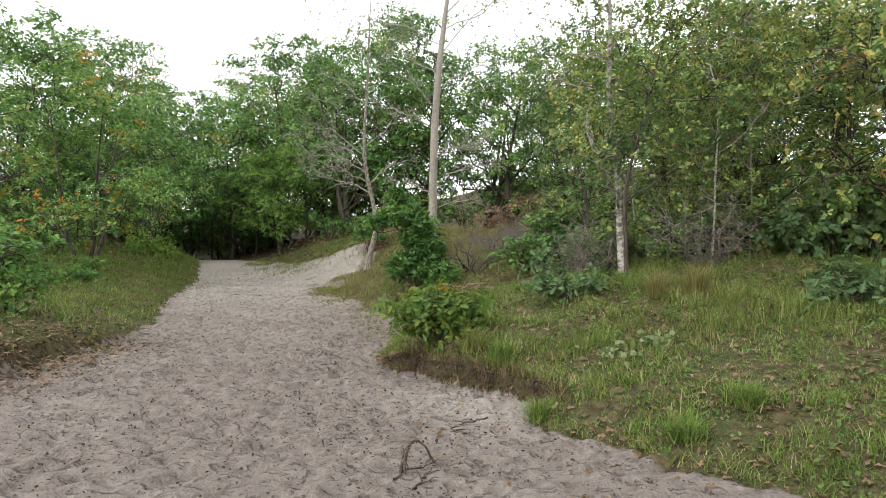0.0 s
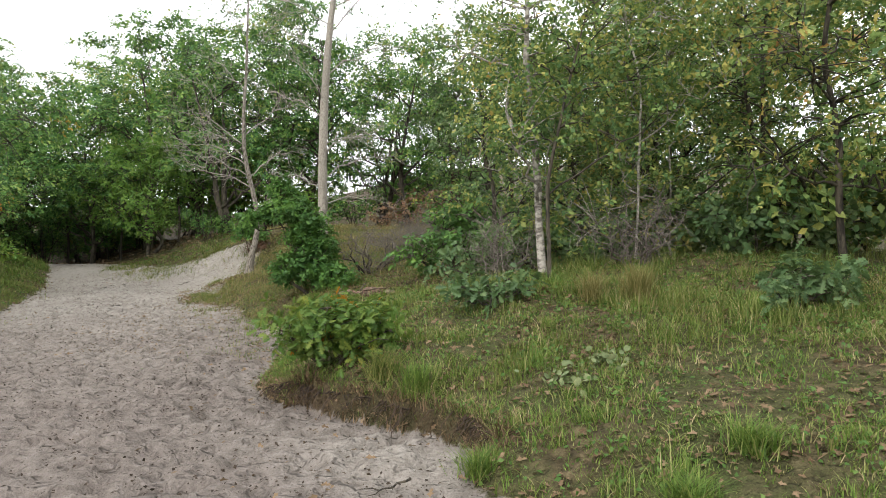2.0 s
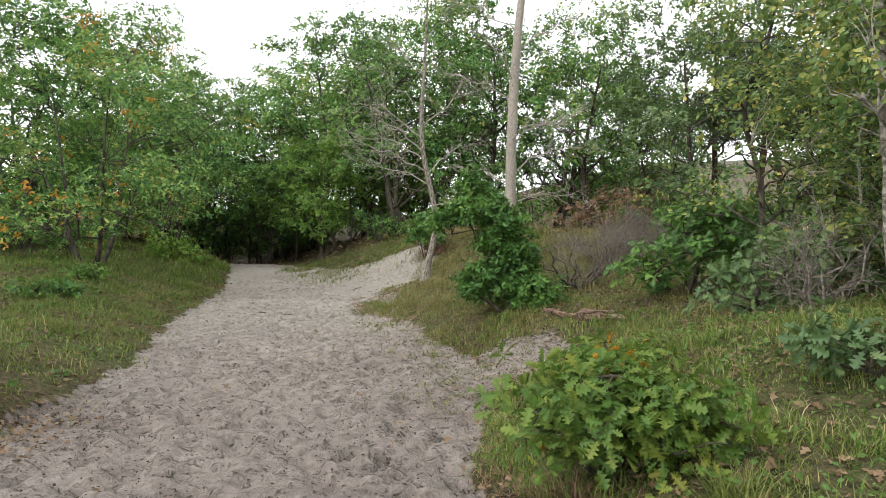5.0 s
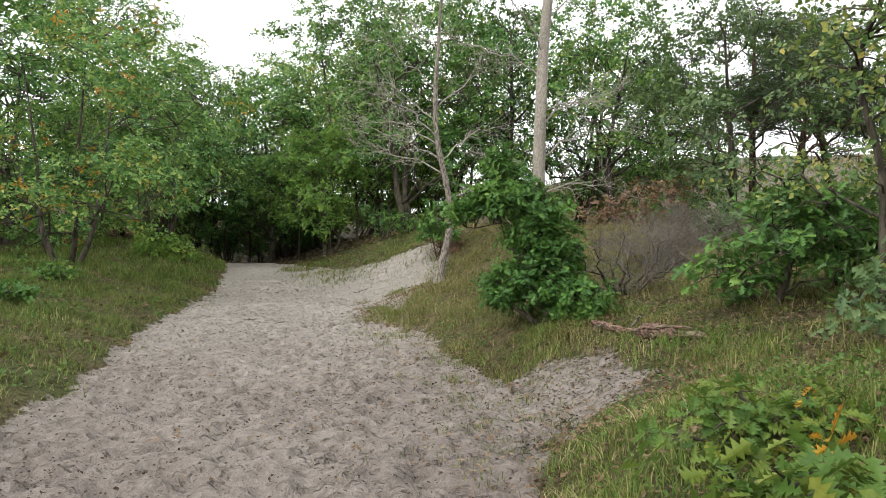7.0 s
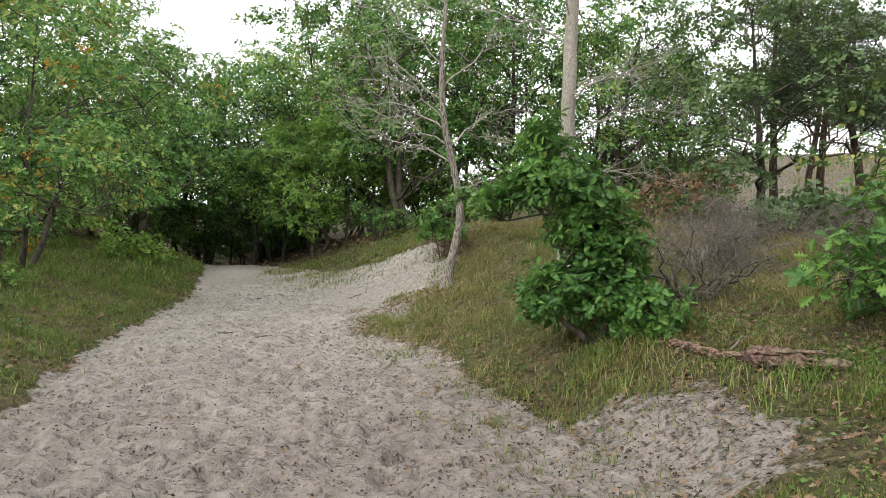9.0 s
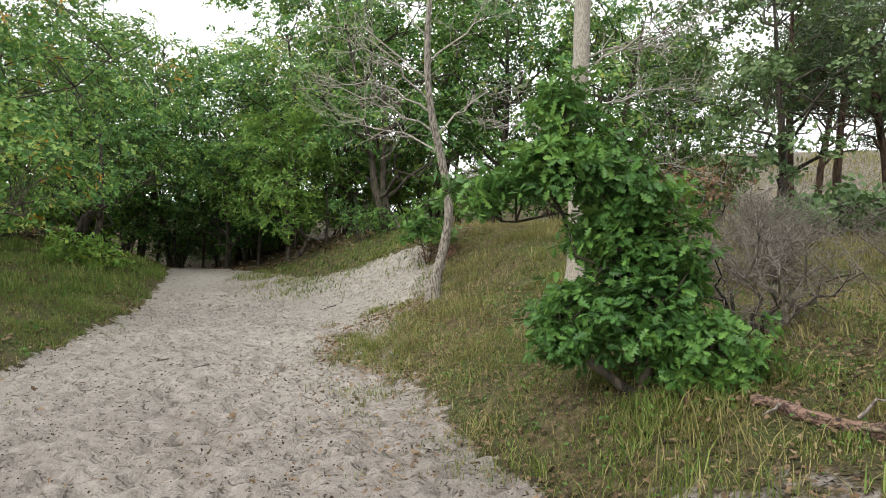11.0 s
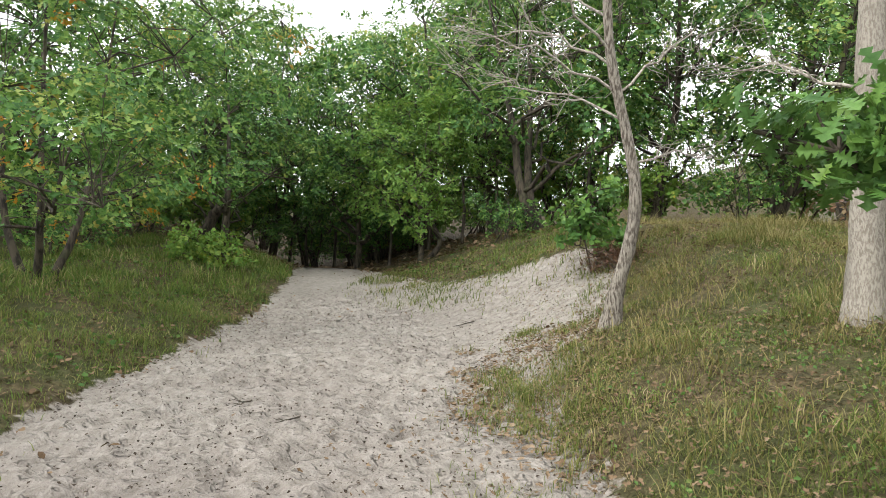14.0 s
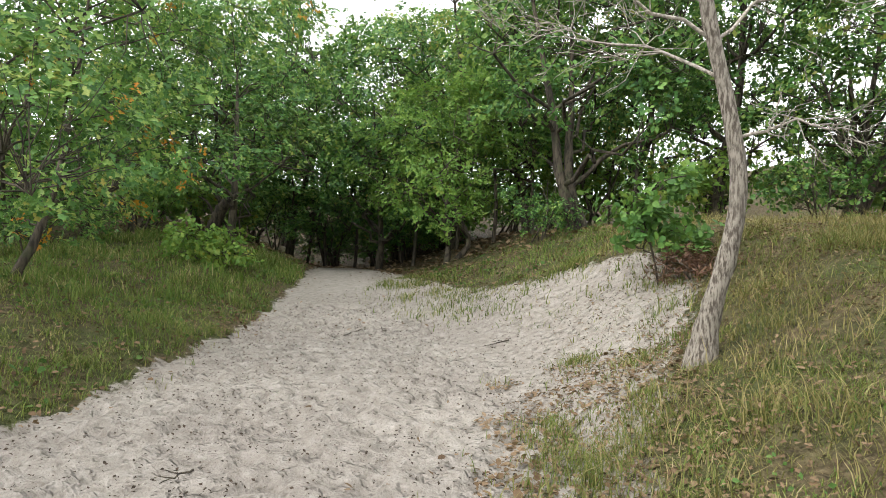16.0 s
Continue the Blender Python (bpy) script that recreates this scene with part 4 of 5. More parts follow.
# ---- pines on the far dune ----
def pine_tree(x, y, seed, high, label="dark pine on the dune"):
    rng = np.random.RandomState(seed)
    ob = thing("pine_tree", (x, y, gz(x, y) - 0.1), label, "tree", "dune pines")
    lean = rng.normal(size=2) * 0.5
    st = [([(0, 0, 0), (lean[0] * 0.2, lean[1] * 0.2, high * 0.3), (lean[0], lean[1], high * 0.6), (lean[0] * 0.8, lean[1], high * 0.95)], [0.17, 0.13, 0.1, 0.03])]
    blobs = []
    for k in range(18):
        a, z = rng.uniform(0, 6.28), rng.uniform(0.5, 1.0)
        r = (high * 0.36 * (1.2 - z) + 0.3) * rng.uniform(0.5, 1.1)
        blobs.append((lean[0] * 0.8 + math.cos(a) * r, lean[1] * 0.8 + math.sin(a) * r, high * z, 1.15, 1.15, 0.4))
    return plant(ob, rng, st, blobs, 220, 42, 0.19, "narrow", PINE_LEAF, PINE_BARK, 0.2, 16, 0.4, 8, up=0.2)


oak_dark = oak_tree(6.2, 27.6, 18, 8.6, 3.3, 0.22, 1, leaf=DARK_LEAF, clumps=250, per=34, size=0.145, label="dark grey-green oak at the foot of the dune")
spread(oak_dark, [(13.0, 25.5, 220, 1.0)])
heath = understory(6.0, 24.4, 134, 1.3, 0.9, DARK_LEAF)
heath["label"] = "low dark scrub at the foot of the dune"
spread(heath, [(7.6, 25.4, 70, 0.9), (9.3, 26.3, 150, 1.1), (4.6, 23.6, 230, 0.7), (11.2, 27.2, 300, 1.2), (8.4, 28.4, 20, 1.0), (7.4, 21.5, 110, 0.9)])
pine = pine_tree(8.6, 32.0, 71, 8.5)
pine_2 = pine_tree(11.2, 34.0, 72, 9.0)
spread(pine, [(12.8, 38.5, 90, 1.1), (15.5, 33, 200, 1.0), (10.3, 29.5, 300, 0.95)])
spread(pine_2, [(14.2, 30, 60, 1.05), (17.5, 39, 150, 1.1), (7.2, 39, 240, 1.0), (18.5, 27, 20, 1.1)])


spread(under_a, [(15, 46, 30, 0.5), (20, 50, 200, 0.6), (12.5, 43, 100, 0.35), (24, 47, 300, 0.5), (17.5, 44, 60, 0.3)], "low dark scrub on the far dune ridge")


def pole_tree(x, y, seed, high):
    """A thin crooked forest stem with a small top."""
    rng = np.random.RandomState(seed)
    ob = thing("pole_tree", (x, y, gz(x, y) - 0.1), "thin crooked dark stem in the shade of the wood", "tree", "wood stems")
    bend = rng.normal(size=(4, 2)) * 0.3
    st = [([(0, 0, 0), (bend[0, 0], bend[0, 1], high * 0.3), (bend[1, 0], bend[1, 1], high * 0.6), (bend[2, 0], bend[2, 1], high * 0.95)], [0.07, 0.055, 0.04, 0.015])]
    blobs = [(bend[2, 0], bend[2, 1], high * 0.85, 0.9, 0.9, high * 0.14), (bend[1, 0] + 0.5, bend[1, 1], high * 0.6, 0.6, 0.6, 0.3), (bend[1, 0] - 0.6, bend[1, 1], high * 0.45, 0.5, 0.5, 0.25)]
    return plant(ob, rng, st, blobs, 60, 20, 0.15, "simple", OAK, OAK_BARK, 0.25, 9, 0.5, 7)


pole = pole_tree(-13.6, 38.0, 141, 5.5)
pole_2 = pole_tree(-10.2, 35.2, 142, 6.0)
spread(pole, [(-15.2, 36.0, 80, 0.9), (-12.2, 39.8, 160, 1.1), (-8.9, 35.8, 240, 1.0), (-17.2, 35.2, 310, 0.9), (-6.0, 33.6, 20, 1.0), (-18.7, 32.2, 130, 0.9)])
spread(pole_2, [(-14.4, 37.2, 60, 1.0), (-11.4, 37.4, 150, 0.9), (-7.2, 33.9, 220, 0.9), (-15.9, 38.4, 290, 1.1), (-3.2, 33.4, 10, 0.9), (-20, 33.5, 100, 1.0)])


# ---- fallen wood ----
def fallen_log():
    """A rotten log: a thin end, a thick crumbling piece and a loose pale chunk."""
    rng = np.random.RandomState(81)
    x0, y0 = 0.5, 13.95
    ob = thing("fallen_log", (x0, y0, gz(x0, y0)), "rotting broken brown log with a thin end in the grass", "log")
    for name, a, b, r, mat, rough, label in (("thin_end", (0.08, 14.62), (0.47, 14.05), (0.03, 0.045, 0.04, 0.025), ROT, 0.08, "weathered brown branch"),
                                             ("trunk", (0.4, 14.12), (0.78, 13.42), (0.035, 0.05, 0.06, 0.1, 0.105, 0.09, 0.05), ROT, 0.11, "crumbling red-brown rotten wood"),
                                             ("chunk", (0.86, 13.4), (1.02, 13.28), (0.02, 0.045, 0.05, 0.03), ROT_PALE, 0.12, "pale loose piece of wood")):
        t = np.linspace(0, 1, 26)
        xy = np.array(a) + (np.array(b) - np.array(a)) * t[:, None]
        rr = np.interp(t, np.linspace(0, 1, len(r)), r)
        z = np.array([gz(*q) for q in xy]) - gz(x0, y0) + 0.5 * rr + 0.02
        p = np.column_stack([xy - [x0, y0], z])
        p[:, 0] += 0.025 * np.sin(t * 8)
        v, f = tube(p, rr * (1 + 0.08 * np.sin(t * 31) + 0.06 * np.sin(t * 17 + 1)), 14, rng, rough)
        piece(name, v, [f], mat, ob, label)
        if name == "trunk":
            for k in range(34):
                i = rng.randint(3, 24)
                side = unit(rng.normal(size=3) * [1, 1, 0.6] + [-0.4, -0.6, 0.6])
                q = p[i] + side * rr[i] * 0.95
                d = (p[min(25, i + 5)] - p[i - 3]) * rng.uniform(0.5, 1.1) + rng.normal(size=3) * 0.025
                v, f = tube(curve_pts(rng, q, q + d, 5, 0.03, 0.04), np.array([0.004, 0.012, 0.014, 0.01, 0.003]), 5)
                piece("splinter", v, [f], ROT if k % 3 else ROT_PALE, ob)
    for a, d in (((-0.05, 0.1, 0.1), (0.12, -0.1, 0.17)), ((-0.3, 0.5, 0.08), (-0.16, -0.1, -0.05)), ((0.2, -0.35, 0.12), (0.3, -0.05, 0.05))):
        v, f = tube(curve_pts(rng, np.array(a), np.array(a) + np.array(d), 5, 0.1, 0.05), np.linspace(0.014, 0.005, 5), 6)
        piece("branch_stub", v, [f], TWIG, ob)


fallen_log()


def broken_trunk():
    """A storm-broken trunk leaning at the wood's edge, with a pale torn end."""
    rng = np.random.RandomState(82)
    ob = thing("broken_trunk", (-14.7, 30.5, gz(-14.7, 30.5) - 0.1), "dark broken trunk leaning in the wood with a pale torn end", "log")
    t = np.linspace(0, 1, 24)[:, None]
    p = np.array([[0.0, 0, 0]]) + t * np.array([[0.95, -0.2, 1.35]]) + np.array([[0, 0, 0.3]]) * np.sin(t * 3.1)
    v, f = tube(p, np.interp(t[:, 0], [0, 0.1, 0.8, 1], [0.24, 0.18, 0.15, 0.09]), 12, rng, 0.1)
    piece("trunk", v, [f], OAK_BARK, ob)
    for k in range(7):
        d = unit(np.array([0.8, -0.2, 0.45]) + rng.normal(size=3) * 0.25) * rng.uniform(0.2, 0.42)
        v, f = tube(curve_pts(rng, p[-1] + rng.normal(size=3) * 0.05 - d * 0.2, p[-1] + d, 5, 0.05, 0.05), np.linspace(0.035, 0.006, 5), 5)
        piece("splinter", v, [f], PALE_TWIG, ob, "pale torn wood splinter")
    for k, d in ((9, (-0.5, -0.2, 0.6)), (14, (-0.4, -0.3, 0.75)), (17, (0.7, -0.1, 0.1))):
        v, f = tube(curve_pts(rng, p[k], p[k] + np.array(d), 6, 0.2, 0.06), np.linspace(0.06, 0.015, 6), 6)
        piece("branch_stub", v, [f], OAK_BARK, ob)


broken_trunk()


def bank_line(y):
    """Where the top of the eroded bank runs, for a y."""
    x = edge(RIGHT_EDGE, y)
    for _ in range(4):
        x = edge(RIGHT_EDGE, y) - 0.12 * wavy(x, y, 1.9)
    return x


def hanging_roots():
    """Roots that hang from the turf over the eroded face."""
    rng = np.random.RandomState(171)
    ob = thing("hanging_roots", (0.2, 7.0, gz(0.2, 7.0)), "tangle of dark roots hanging from the turf edge", "roots")
    ys = np.linspace(5.9, 8.5, 60)
    xs = bank_line(ys) + 0.06 + 0.03 * np.sin(ys * 9)
    zs = height(xs + 0.16, ys) - 0.045
    p = np.column_stack([xs - 0.2, ys - 7.0, zs - gz(0.2, 7.0)])
    for k in range(110):
        i = rng.randint(2, 58)
        d = np.array([-0.1 + 0.05 * rng.normal(), 0.1 * rng.normal() - 0.05, -rng.uniform(0.05, 0.17)])
        q = curve_pts(rng, p[i], p[i] + d, 5, 0.12, 0.08)
        v, f = tube(q, np.linspace(0.007, 0.002, 5), 4)
        piece("root", v, [f], SOIL, ob)


hanging_roots()


def arched_twig():
    rng = np.random.RandomState(172)
    ob = thing("arched_twig", (-0.19, 4.4, gz(-0.19, 4.4)), "dark forked twig arching up out of the sand", "twig", "fallen twigs")
    for a, b, bow, r in (((-0.1, -0.18, -0.02), (-0.03, 0.1, 0.13), 0.1, 0.012), ((-0.03, 0.1, 0.13), (0.13, -0.02, 0.03), 0.5, 0.01), ((-0.06, -0.2, -0.02), (-0.08, 0.06, 0.1), 0.15, 0.009), ((0.13, -0.02, 0.03), (0.2, -0.12, 0.0), 0.1, 0.006)):
        v, f = tube(curve_pts(rng, a, b, 8, bow, 0.03), np.linspace(r, r * 0.6, 8), 6)
        piece("stem", v, [f], SOIL, ob)


arched_twig()


def twig_on_sand(x, y, seed, long, label="dark dead twig lying on the sand"):
    rng = np.random.RandomState(seed)
    z0 = gz(x, y)
    ob = thing("twig", (x, y, z0), label, "twig", "fallen twigs")
    a = rng.uniform(0, 6.28)
    d = np.array([math.cos(a), math.sin(a), 0]) * long
    out = []
    p = curve_pts(rng, -d / 2, d / 2, 8, 0.0, 0.07)
    p[:, 2] = [gz(x + q[0], y + q[1]) - z0 + 0.012 for q in p]
    out.append(tube(p, np.linspace(0.009, 0.003, 8), 5))
    for k in (2, 3, 5):
        w = a + rng.choice([-0.8, 0.8])
        e = p[k] + np.array([math.cos(w), math.sin(w), 0]) * long * 0.35
        e[2] = gz(x + e[0], y + e[1]) - z0 + rng.uniform(0.01, 0.05)
        out.append(tube(curve_pts(rng, p[k], e, 4, 0.1, 0.05), np.linspace(0.006, 0.002, 4), 4))
    v, f = joined(out)
    piece("stem", v, [f], OAK_BARK, ob)


for k, (x, y, long) in enumerate([(-0.2, 4.3, 0.4), (-0.12, 4.15, 0.35), (0.1, 5.2, 0.3), (0.25, 5.5, 0.35), (-0.9, 11.4, 0.35), (-0.5, 12.2, 0.3), (-7.4, 24.6, 0.5), (-7.0, 24.9, 0.4), (-5.9, 18.6, 0.3), (-5.2, 18.2, 0.25), (-4.9, 24.0, 0.35), (-3.9, 20.6, 0.3)]):
    twig_on_sand(x, y, 90 + k, long)


# ---- grass and litter ----
def scatter(rng, n, x0, x1, y0, y1, tuft=0.09, per=14):
    """Places in tufts within a box."""
    m = n // per
    c = np.column_stack([rng.uniform(x0, x1, m), rng.uniform(y0, y1, m)])
    p = np.repeat(c, per, axis=0) + rng.normal(size=(m * per, 2)) * tuft
    return p, np.repeat(rng.uniform(0.6, 1.3, m), per)


def grass(name, seed, n, box, tall, width, mat, label, keep, tuft=0.09, per=14, bend=0.5):
    rng = np.random.RandomState(seed)
    p, s = scatter(rng, n, *box, tuft, per)
    ok = keep(p[:, 0], p[:, 1], rng)
    p, s = p[ok], s[ok]
    k = len(p)
    z = height(p[:, 0], p[:, 1])
    base = np.column_stack([p, z - 0.015])
    h = tall * s * rng.uniform(0.5, 1.25, k) * np.clip(0.85 + 0.5 * wavy(p[:, 0], p[:, 1], 1.25) + 0.5 * wavy(p[:, 0] + 4, p[:, 1], 4.1), 0.25, 2)
    a = rng.uniform(0, 6.283, k)
    d = np.column_stack([np.cos(a), np.sin(a), np.zeros(k)])
    b = (rng.uniform(0.1, 1.0, k) * bend * h)[:, None]
    w = np.column_stack([-np.sin(a), np.cos(a), np.zeros(k)]) * (width * rng.uniform(0.7, 1.3, k))[:, None]
    up = np.array([[0, 0, 1.0]])
    m1 = base + d * b * 0.3 + up * (0.55 * h)[:, None]
    tip = base + d * b + up * (h * 0.95)[:, None]
    v = np.stack([base - w, base + w, m1 + w * 0.7, m1 - w * 0.7, tip], 1).reshape(-1, 3)
    i = np.arange(k) * 5
    ob = new(name, mesh_of(name, v, [np.stack([i, i + 1, i + 2, i + 3], 1), np.stack([i + 3, i + 2, i + 4], 1)], mat))
    return tagged(ob, label, "grass", kind="stuff")


def litter(name, seed, n, box, size, label, keep, kind="round", mat=LITTER, lift=0.01):
    rng = np.random.RandomState(seed)
    p, _ = scatter(rng, n, *box, 0.3, 9)
    p = p[keep(p[:, 0], p[:, 1], rng)]
    at = np.column_stack([p, height(p[:, 0], p[:, 1]) + lift * rng.uniform(0.4, 1.2, len(p))])
    v, f = leaves(rng, at, size, kind, 2.2, 0.5)
    return tagged(new(name, mesh_of(name, v, f, mat)), label, "leaf litter", kind="stuff")


def scarp(x, y):
    """The bare earth faces of the two eroded banks."""
    s, q = x - edge(RIGHT_EDGE, y), edge(LEFT_EDGE, y) - x
    return ((s > -0.4) & (s < 0.07) & (y > 5.6) & (y < 8.9)) | ((q > -0.3) & (q < 0.75) & (y < 9.5))


def turf(lim, bare=True):
    def keep(x, y, rng):
        return ~(scarp(x, y) & bare & (rng.uniform(size=len(x)) < 0.88)) & (sandiness(x, y) + 0.18 * rng.normal(size=len(x)) < lim) & (wavy(x, y, 1.1) + 0.5 * rng.normal(size=len(x)) > -0.75)
    return keep


def patchy(lim, least, k):
    """Turf that leaves bare litter between its clumps."""
    base = turf(lim)
    return lambda x, y, rng: base(x, y, rng) & (wavy(x + 2, y, k) + 0.25 * rng.normal(size=len(x)) > least)


grass("grass", 101, 150000, (-0.9, 6.5, 2.2, 11), 0.085, 0.0038, GRASS_GREEN, "short green turf grass with bare patches", patchy(0.3, -0.35, 3.7), 0.07, 16, 1.9)
grass("thatch", 119, 28000, (-0.9, 6.5, 2.2, 11), 0.03, 0.0035, GRASS_DRY, "flattened dry blades matted in the turf", turf(0.4, False), 0.1, 12, 5.0)
grass("green_tufts", 120, 26000, (0.2, 6.5, 2.6, 10), 0.15, 0.004, GRASS_GREEN, "fresh green grass tufts in the turf", turf(0.25), 0.05, 55, 1.3)
grass("bank_thatch", 124, 22000, (-1.2, 1.2, 5.6, 9.2), 0.1, 0.004, LITTER, "dead brown grass and roots on the earth face", lambda x, y, rng: (np.abs(x - bank_line(y) - 0.07) < 0.1 + 0.04 * rng.normal(size=len(x))) & (y < 8.9), 0.05, 14, 2.2)
grass("long_grass", 102, 16000, (0.5, 8, 6.5, 13), 0.2, 0.004, GRASS_OLIVE, "long olive grass before the thicket", turf(0.2), 0.08, 30, 1.2)
grass("dry_grass", 103, 80000, (-3.6, 5.5, 14, 30), 0.23, 0.0042, GRASS_DRY, "dry yellowish dune grass on the mound", patchy(0.32, -0.05, 2.3), 0.11, 14, 1.7)
grass("mound_grass", 109, 125000, (-3.6, 2.2, 14.5, 25), 0.085, 0.0036, GRASS_OLIVE, "short olive grass below the dry stalks", patchy(0.34, -0.5, 3.3), 0.08, 16, 1.8)
grass("bank_grass", 104, 50000, (-1.6, 3.2, 8.5, 15), 0.075, 0.0042, GRASS_OLIVE, "olive grass on the bank beside the path", patchy(0.3, -0.2, 2.9), 0.1, 14, 0.7)
grass("meadow_grass", 105, 58000, (-17, -3.4, 4, 33), 0.13, 0.007, GRASS_OLIVE, "olive green grass on the left bank", patchy(0.3, -0.3, 2.1), 0.12, 18, 1.8)
grass("meadow_edge", 136, 75000, (-11.5, -5.2, 13.5, 28), 0.12, 0.0042, GRASS_OLIVE, "thick olive grass along the meadow edge of the path", patchy(0.32, -0.55, 2.7), 0.09, 18, 1.6)
grass("meadow_green", 110, 60000, (-15, -3.4, 6, 31), 0.15, 0.0055, GRASS_GREEN, "fresh green grass low on the meadow bank", turf(0.3), 0.16, 22, 1.5)
grass("slope_grass", 106, 60000, (-9, -1.2, 21.5, 31), 0.15, 0.007, GRASS_OLIVE, "sparse grass creeping down the sand slope", lambda x, y, rng: (sandiness(x, y) > 0.1) & (x > edge(SAND_EDGE, y) - (1.5 + 1.8 * smooth((y - 23.5) / 2)) * rng.uniform(size=len(x)) ** 2) & (wavy(x, y, 2.2) + 0.4 * rng.normal(size=len(x)) > -0.1), 0.11, 36, 1.6)
litter("slope_edge_litter", 135, 9000, (-10, -1, 20.5, 32), 0.05, "brown leaves and straw on the sand slope", lambda x, y, rng: (x > edge(SAND_EDGE, y) - 1.9 * rng.uniform(size=len(x)) ** 2) & (sandiness(x, y) > 0.1) & (wavy(x, y, 1.9) > -0.3), "oak_small")
grass("sand_grass", 107, 16000, (-4.8, -0.2, 10.5, 24), 0.11, 0.0035, GRASS_OLIVE, "sparse grass tufts growing in the sand", lambda x, y, rng: (sandiness(x, y) > 0.3) & (x - edge(SAND_EDGE, y) > -0.75 + 0.3 * rng.normal(size=len(x))), 0.09, 30, 1.2)
grass("stem_grass", 126, 18000, (-5.0, -2.0, 16.5, 23), 0.12, 0.004, GRASS_OLIVE, "scattered grass and weeds round the foot of the bare tree", lambda x, y, rng: np.hypot((x + 3.15 + 0.25 * (y - 20)) / 0.95, (y - 20) / 3.0) + 0.75 * wavy(x, y, 2.3) + 0.15 * rng.normal(size=len(x)) < 0.55, 0.08, 34, 1.4)
litter("stem_litter", 127, 7000, (-4.6, -2.2, 17, 23), 0.045, "brown leaves caught between the weeds on the sand", lambda x, y, rng: np.hypot((x + 3.15 + 0.25 * (y - 20)) / 1.1, (y - 20) / 2.6) + 0.4 * wavy(x, y, 2.3) < 0.9)
grass("edge_grass", 108, 7000, (-12, -3, 6, 30), 0.1, 0.005, GRASS_OLIVE, "short grass creeping over the edge of the sand", lambda x, y, rng: (sandiness(x, y) > 0.3) & (edge(LEFT_EDGE, y) - x > -0.35 + 0.2 * rng.normal(size=len(x))), 0.09, 14, 1.2)


grass("dune_grass", 125, 16000, (4, 34, 37, 62), 0.35, 0.028, GRASS_DRY, "pale dune grass on the far ridge", lambda x, y, rng: wavy(x, y, 0.35) + 0.3 * rng.normal(size=len(x)) > -0.1, 0.5, 20, 1.2)


def grass_tuft(x, y, seed, n, tall, wide, mat, label):
    """One tuft of long arching blades."""
    rng = np.random.RandomState(seed)
    ob = thing("grass_tuft", (x, y, gz(x, y) - 0.01), label, "grass tuft")
    a = rng.uniform(0, 6.283, n)
    base = rng.normal(size=(n, 2)) * wide * 0.25
    h = tall * rng.uniform(0.5, 1.1, n)
    out = np.column_stack([np.cos(a), np.sin(a)]) * (wide * rng.uniform(0.3, 1.2, n))[:, None]
    w = np.column_stack([-np.sin(a), np.cos(a), np.zeros(n)]) * 0.0035
    p0 = np.column_stack([base, np.zeros(n)])
    p1 = np.column_stack([base + out * 0.35, h * 0.6])
    p2 = np.column_stack([base + out, h])
    v = np.stack([p0 - w, p0 + w, p1 + w * 0.8, p1 - w * 0.8, p2], 1).reshape(-1, 3)
    i = np.arange(n) * 5
    tagged(piece("blade_mass", v, [np.stack([i, i + 1, i + 2, i + 3], 1), np.stack([i + 3, i + 2, i + 4], 1)], mat, ob), kind="stuff")


grass_tuft(3.1, 7.95, 151, 420, 0.5, 0.28, GRASS_DRY, "tall dry straw-coloured grass tuft")
grass_tuft(2.75, 8.3, 152, 300, 0.4, 0.25, GRASS_DRY, "tall dry straw-coloured grass tuft")
grass_tuft(0.35, 7.35, 153, 260, 0.3, 0.25, GRASS_OLIVE, "arching olive grass tuft on the bank edge")
grass_tuft(0.62, 7.0, 154, 260, 0.28, 0.25, GRASS_GREEN, "arching green grass tuft on the bank edge")
grass_tuft(1.75, 4.65, 155, 320, 0.2, 0.22, GRASS_GREEN, "fresh green grass tuft at the turf edge")
grass_tuft(0.85, 5.6, 156, 320, 0.2, 0.22, GRASS_GREEN, "fresh green grass tuft at the turf edge")
grass_tuft(2.3, 4.9, 157, 320, 0.22, 0.25, GRASS_GREEN, "fresh green grass tuft at the turf edge")


def pale_herb(x, y, seed):
    """A rosette of pale felted leaves."""
    rng = np.random.RandomState(seed)
    ob = thing("pale_herb", (x, y, gz(x, y)), "pale grey-green felted rosette herb in the turf", "herb")
    at = np.column_stack([rng.normal(size=(60, 2)) * 0.11, rng.uniform(0.02, 0.12, 60)])
    v, f = leaves(rng, at, 0.06, "round", 0.6, 0.4)
    tagged(piece("foliage", v, f, PALE_LEAF, ob), kind="stuff")


pale_herb(1.68, 6.3, 161)
pale_herb(2.1, 6.55, 162)


def herbs(name, seed, n, box, size, mat, label, keep, kind="round"):
    """Low broad leaves among the grass."""
    rng = np.random.RandomState(seed)
    p, _ = scatter(rng, n, *box, 0.07, 10)
    p = p[keep(p[:, 0], p[:, 1], rng)]
    at = np.column_stack([p, height(p[:, 0], p[:, 1]) + rng.uniform(0.01, 0.09, len(p))])
    v, f = leaves(rng, at, size, kind, 1.0, 0.5)
    return tagged(new(name, mesh_of(name, v, f, mat)), label, "herbs", kind="stuff")


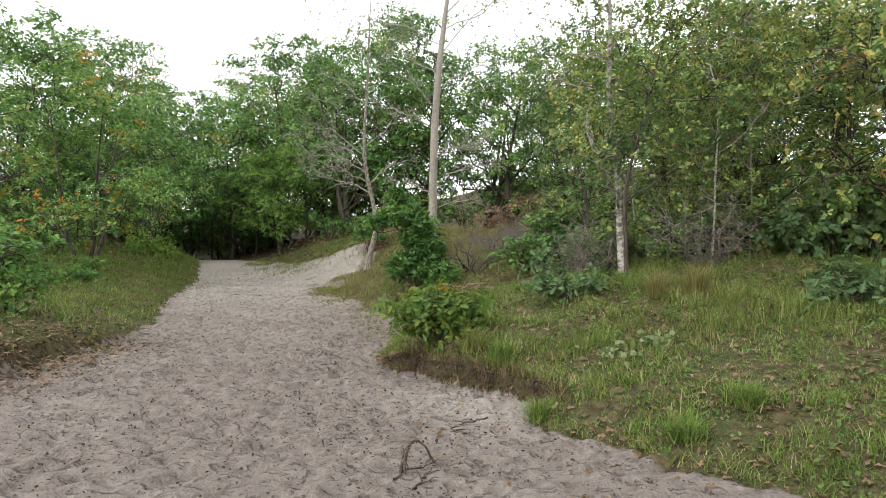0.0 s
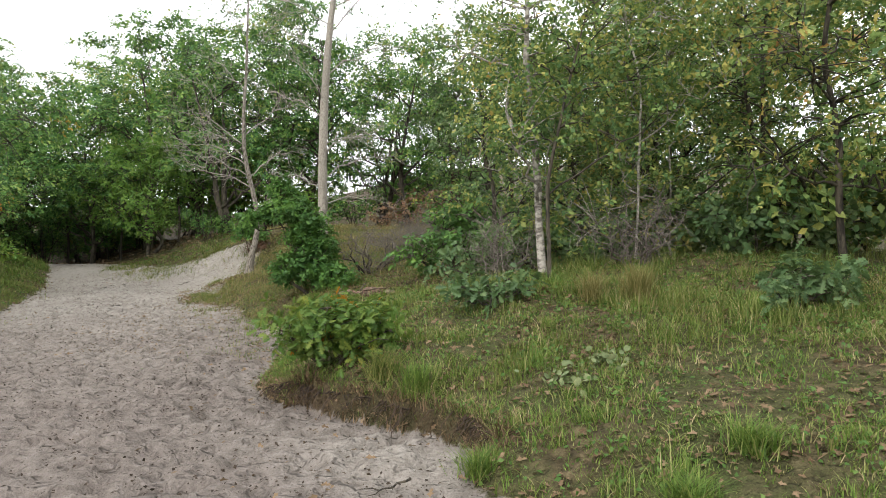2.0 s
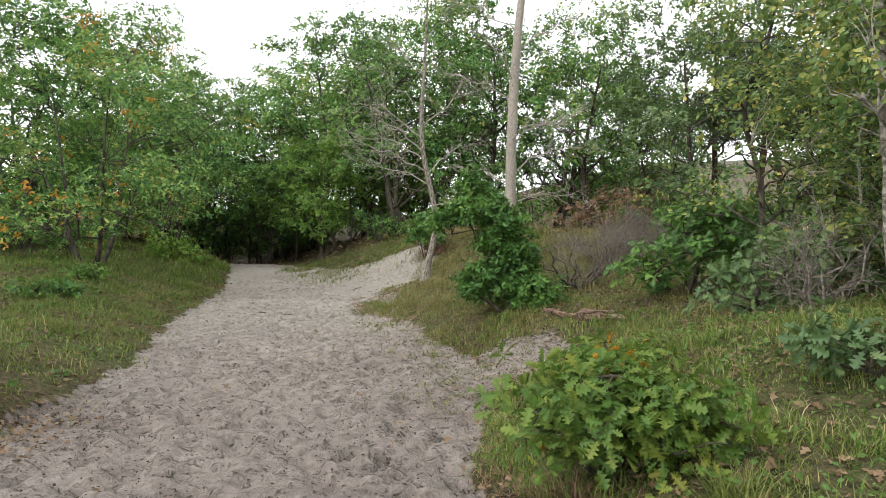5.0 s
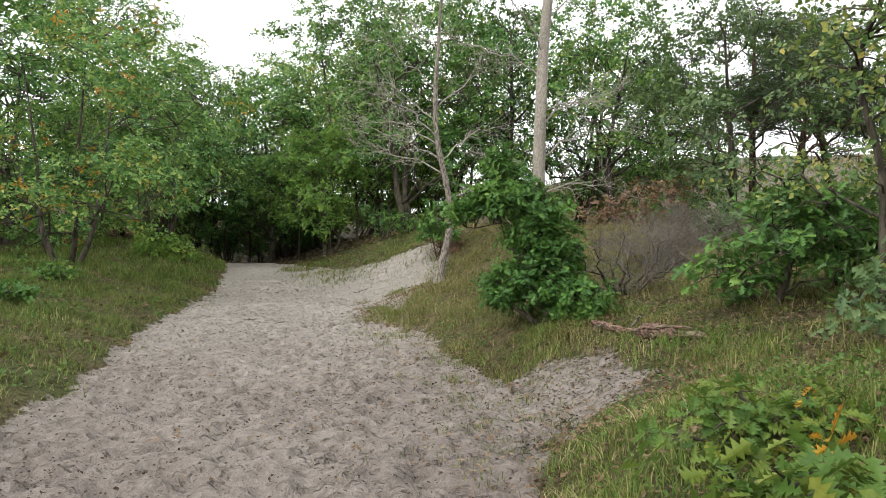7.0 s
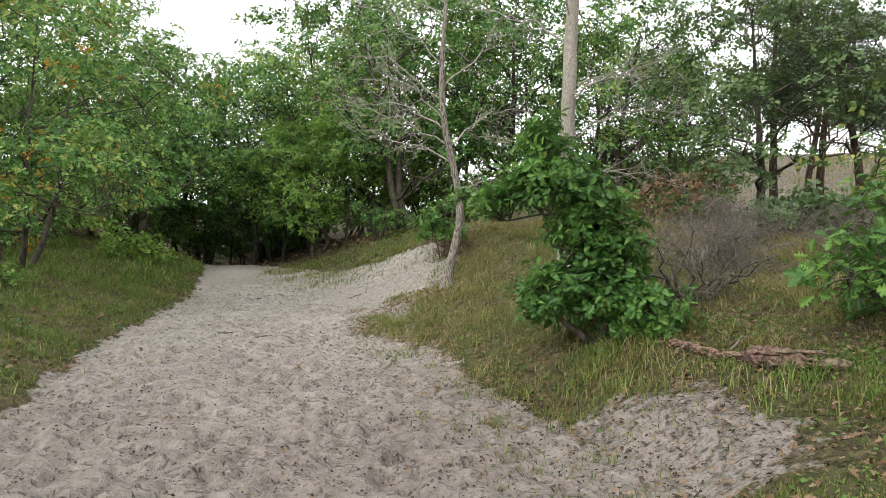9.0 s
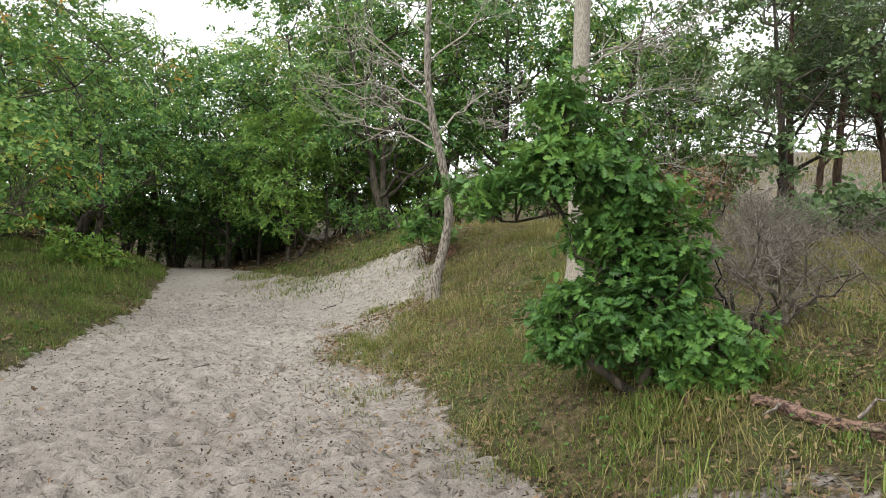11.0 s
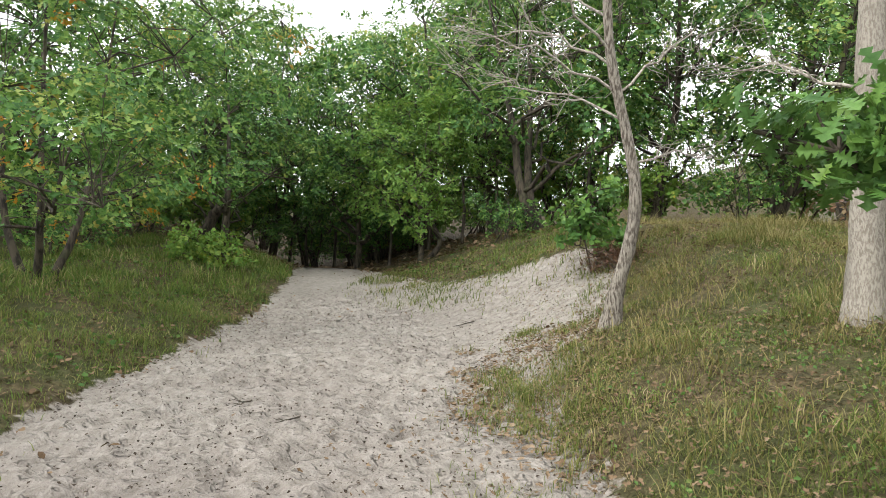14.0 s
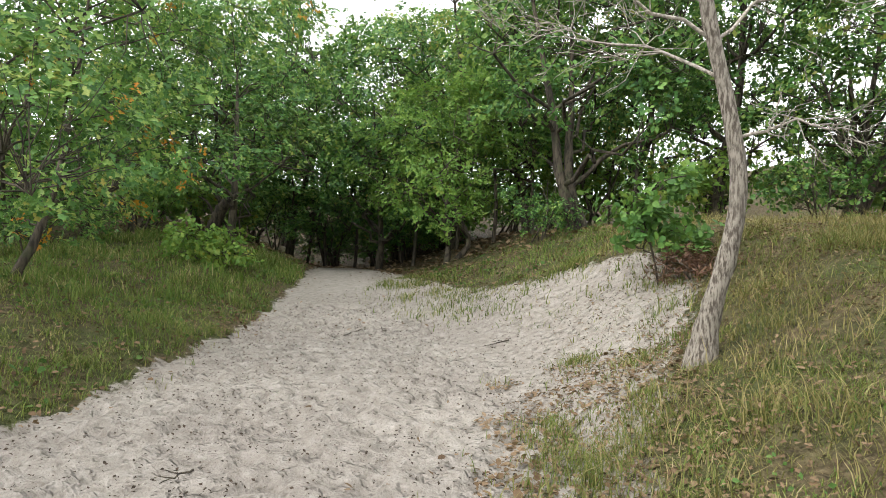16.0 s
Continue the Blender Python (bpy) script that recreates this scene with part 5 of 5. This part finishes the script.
herbs("turf_herbs", 121, 15000, (0.2, 7, 2.4, 11), 0.036, HERB_LEAF, "low green herbs growing between the grass", turf(0.3), "simple")
herbs("bank_herbs", 122, 12000, (-2.6, 4, 9, 20), 0.032, HERB_LEAF, "low green herbs on the bank", turf(0.3), "simple")
herbs("meadow_herbs", 123, 9000, (-16, -4, 6, 32), 0.06, HERB_LEAF, "low green herbs in the meadow grass", turf(0.25))


litter("leaf_litter", 111, 12000, (-1.2, 6.5, 2.2, 11), 0.058, "brown fallen leaves lying in the turf", turf(0.75, False), "oak_small", lift=0.035)
litter("bank_edge_litter", 116, 5000, (-4.8, -0.4, 11, 24), 0.05, "brown fallen leaves scattered over the sandy bank edge", lambda x, y, rng: (x - edge(SAND_EDGE, y) > -0.9 + 0.35 * rng.normal(size=len(x))) & (sandiness(x, y) > 0.3), "oak")
litter("bank_litter", 112, 30000, (-4.2, 3, 11, 25), 0.042, "brown fallen leaves on the bank", turf(0.8), "oak_small", lift=0.06)
litter("meadow_litter", 113, 12000, (-15, -3, 4, 30), 0.06, "brown fallen leaves along the path edge", turf(0.62, False), lift=0.05)
# leaf and bark bits; their dark colour also stands in for shade in small pits
litter("path_debris", 114, 30000, (-9.5, 1.5, 2.5, 28), 0.026, "dark bits of leaf and bark on the sand, many standing in for shaded pits", lambda x, y, rng: sandiness(x, y) > 0.4, "simple", DEBRIS_AND_SHADE)
litter("slope_litter", 128, 5000, (-11, -1.5, 23.5, 34), 0.07, "brown leaves caught on the grassy ridge", turf(0.6, False))
litter("forest_litter", 115, 16000, (-24, 4, 30, 45), 0.13, "brown fallen leaves under the trees", turf(0.5))
litter("bank_foot_litter", 137, 5000, (-5.7, -3.9, 5.0, 10.2), 0.06, "brown leaves heaped at the foot of the eroded bank", lambda x, y, rng: x < -4.75 + 0.35 * rng.normal(size=len(x)) + 0.2 * wavy(x, y, 2.0), "oak_small")
litter("edge_litter", 129, 9000, (-12.5, -2.5, 4, 30), 0.055, "brown leaves gathered where the grass meets the sand", lambda x, y, rng: np.abs(edge(LEFT_EDGE, y) - x - 0.25) < 0.45 * np.abs(rng.normal(size=len(x))), "oak_small")
grass("edge_straw", 130, 12000, (-4.8, -0.2, 10, 24), 0.05, 0.004, LITTER, "dead brown blades trailing over the sandy bank edge", lambda x, y, rng: (np.abs(x - edge(SAND_EDGE, y) + 0.2) < 0.5 * np.abs(rng.normal(size=len(x)))) & (wavy(x, y, 2.4) > -0.1), 0.12, 24, 4.0)
grass("log_tufts", 131, 4600, (-1.6, 3.0, 12.2, 15.4), 0.13, 0.0045, GRASS_GREEN, "fresh green grass tufts before the fallen log", turf(0.3), 0.07, 60, 1.2)
litter("log_litter", 132, 3400, (-1.8, 3.0, 11.6, 15.2), 0.045, "dark brown leaves round the bare sand patch", turf(0.85, False), "oak_small", DEBRIS_AND_SHADE)
grass("mound_green", 133, 16000, (-3.4, 2.0, 14.5, 24), 0.14, 0.0045, GRASS_GREEN, "scattered green grass between the dry stalks", lambda x, y, rng: (sandiness(x, y) < 0.3) & (wavy(x, y, 1.7) > 0.15), 0.09, 40, 1.3)
grass("shade_green", 134, 16000, (-17, -10.4, 20.5, 31), 0.22, 0.009, GRASS_GREEN, "fresh green grass before the wood edge", turf(0.3), 0.2, 30, 1.2)
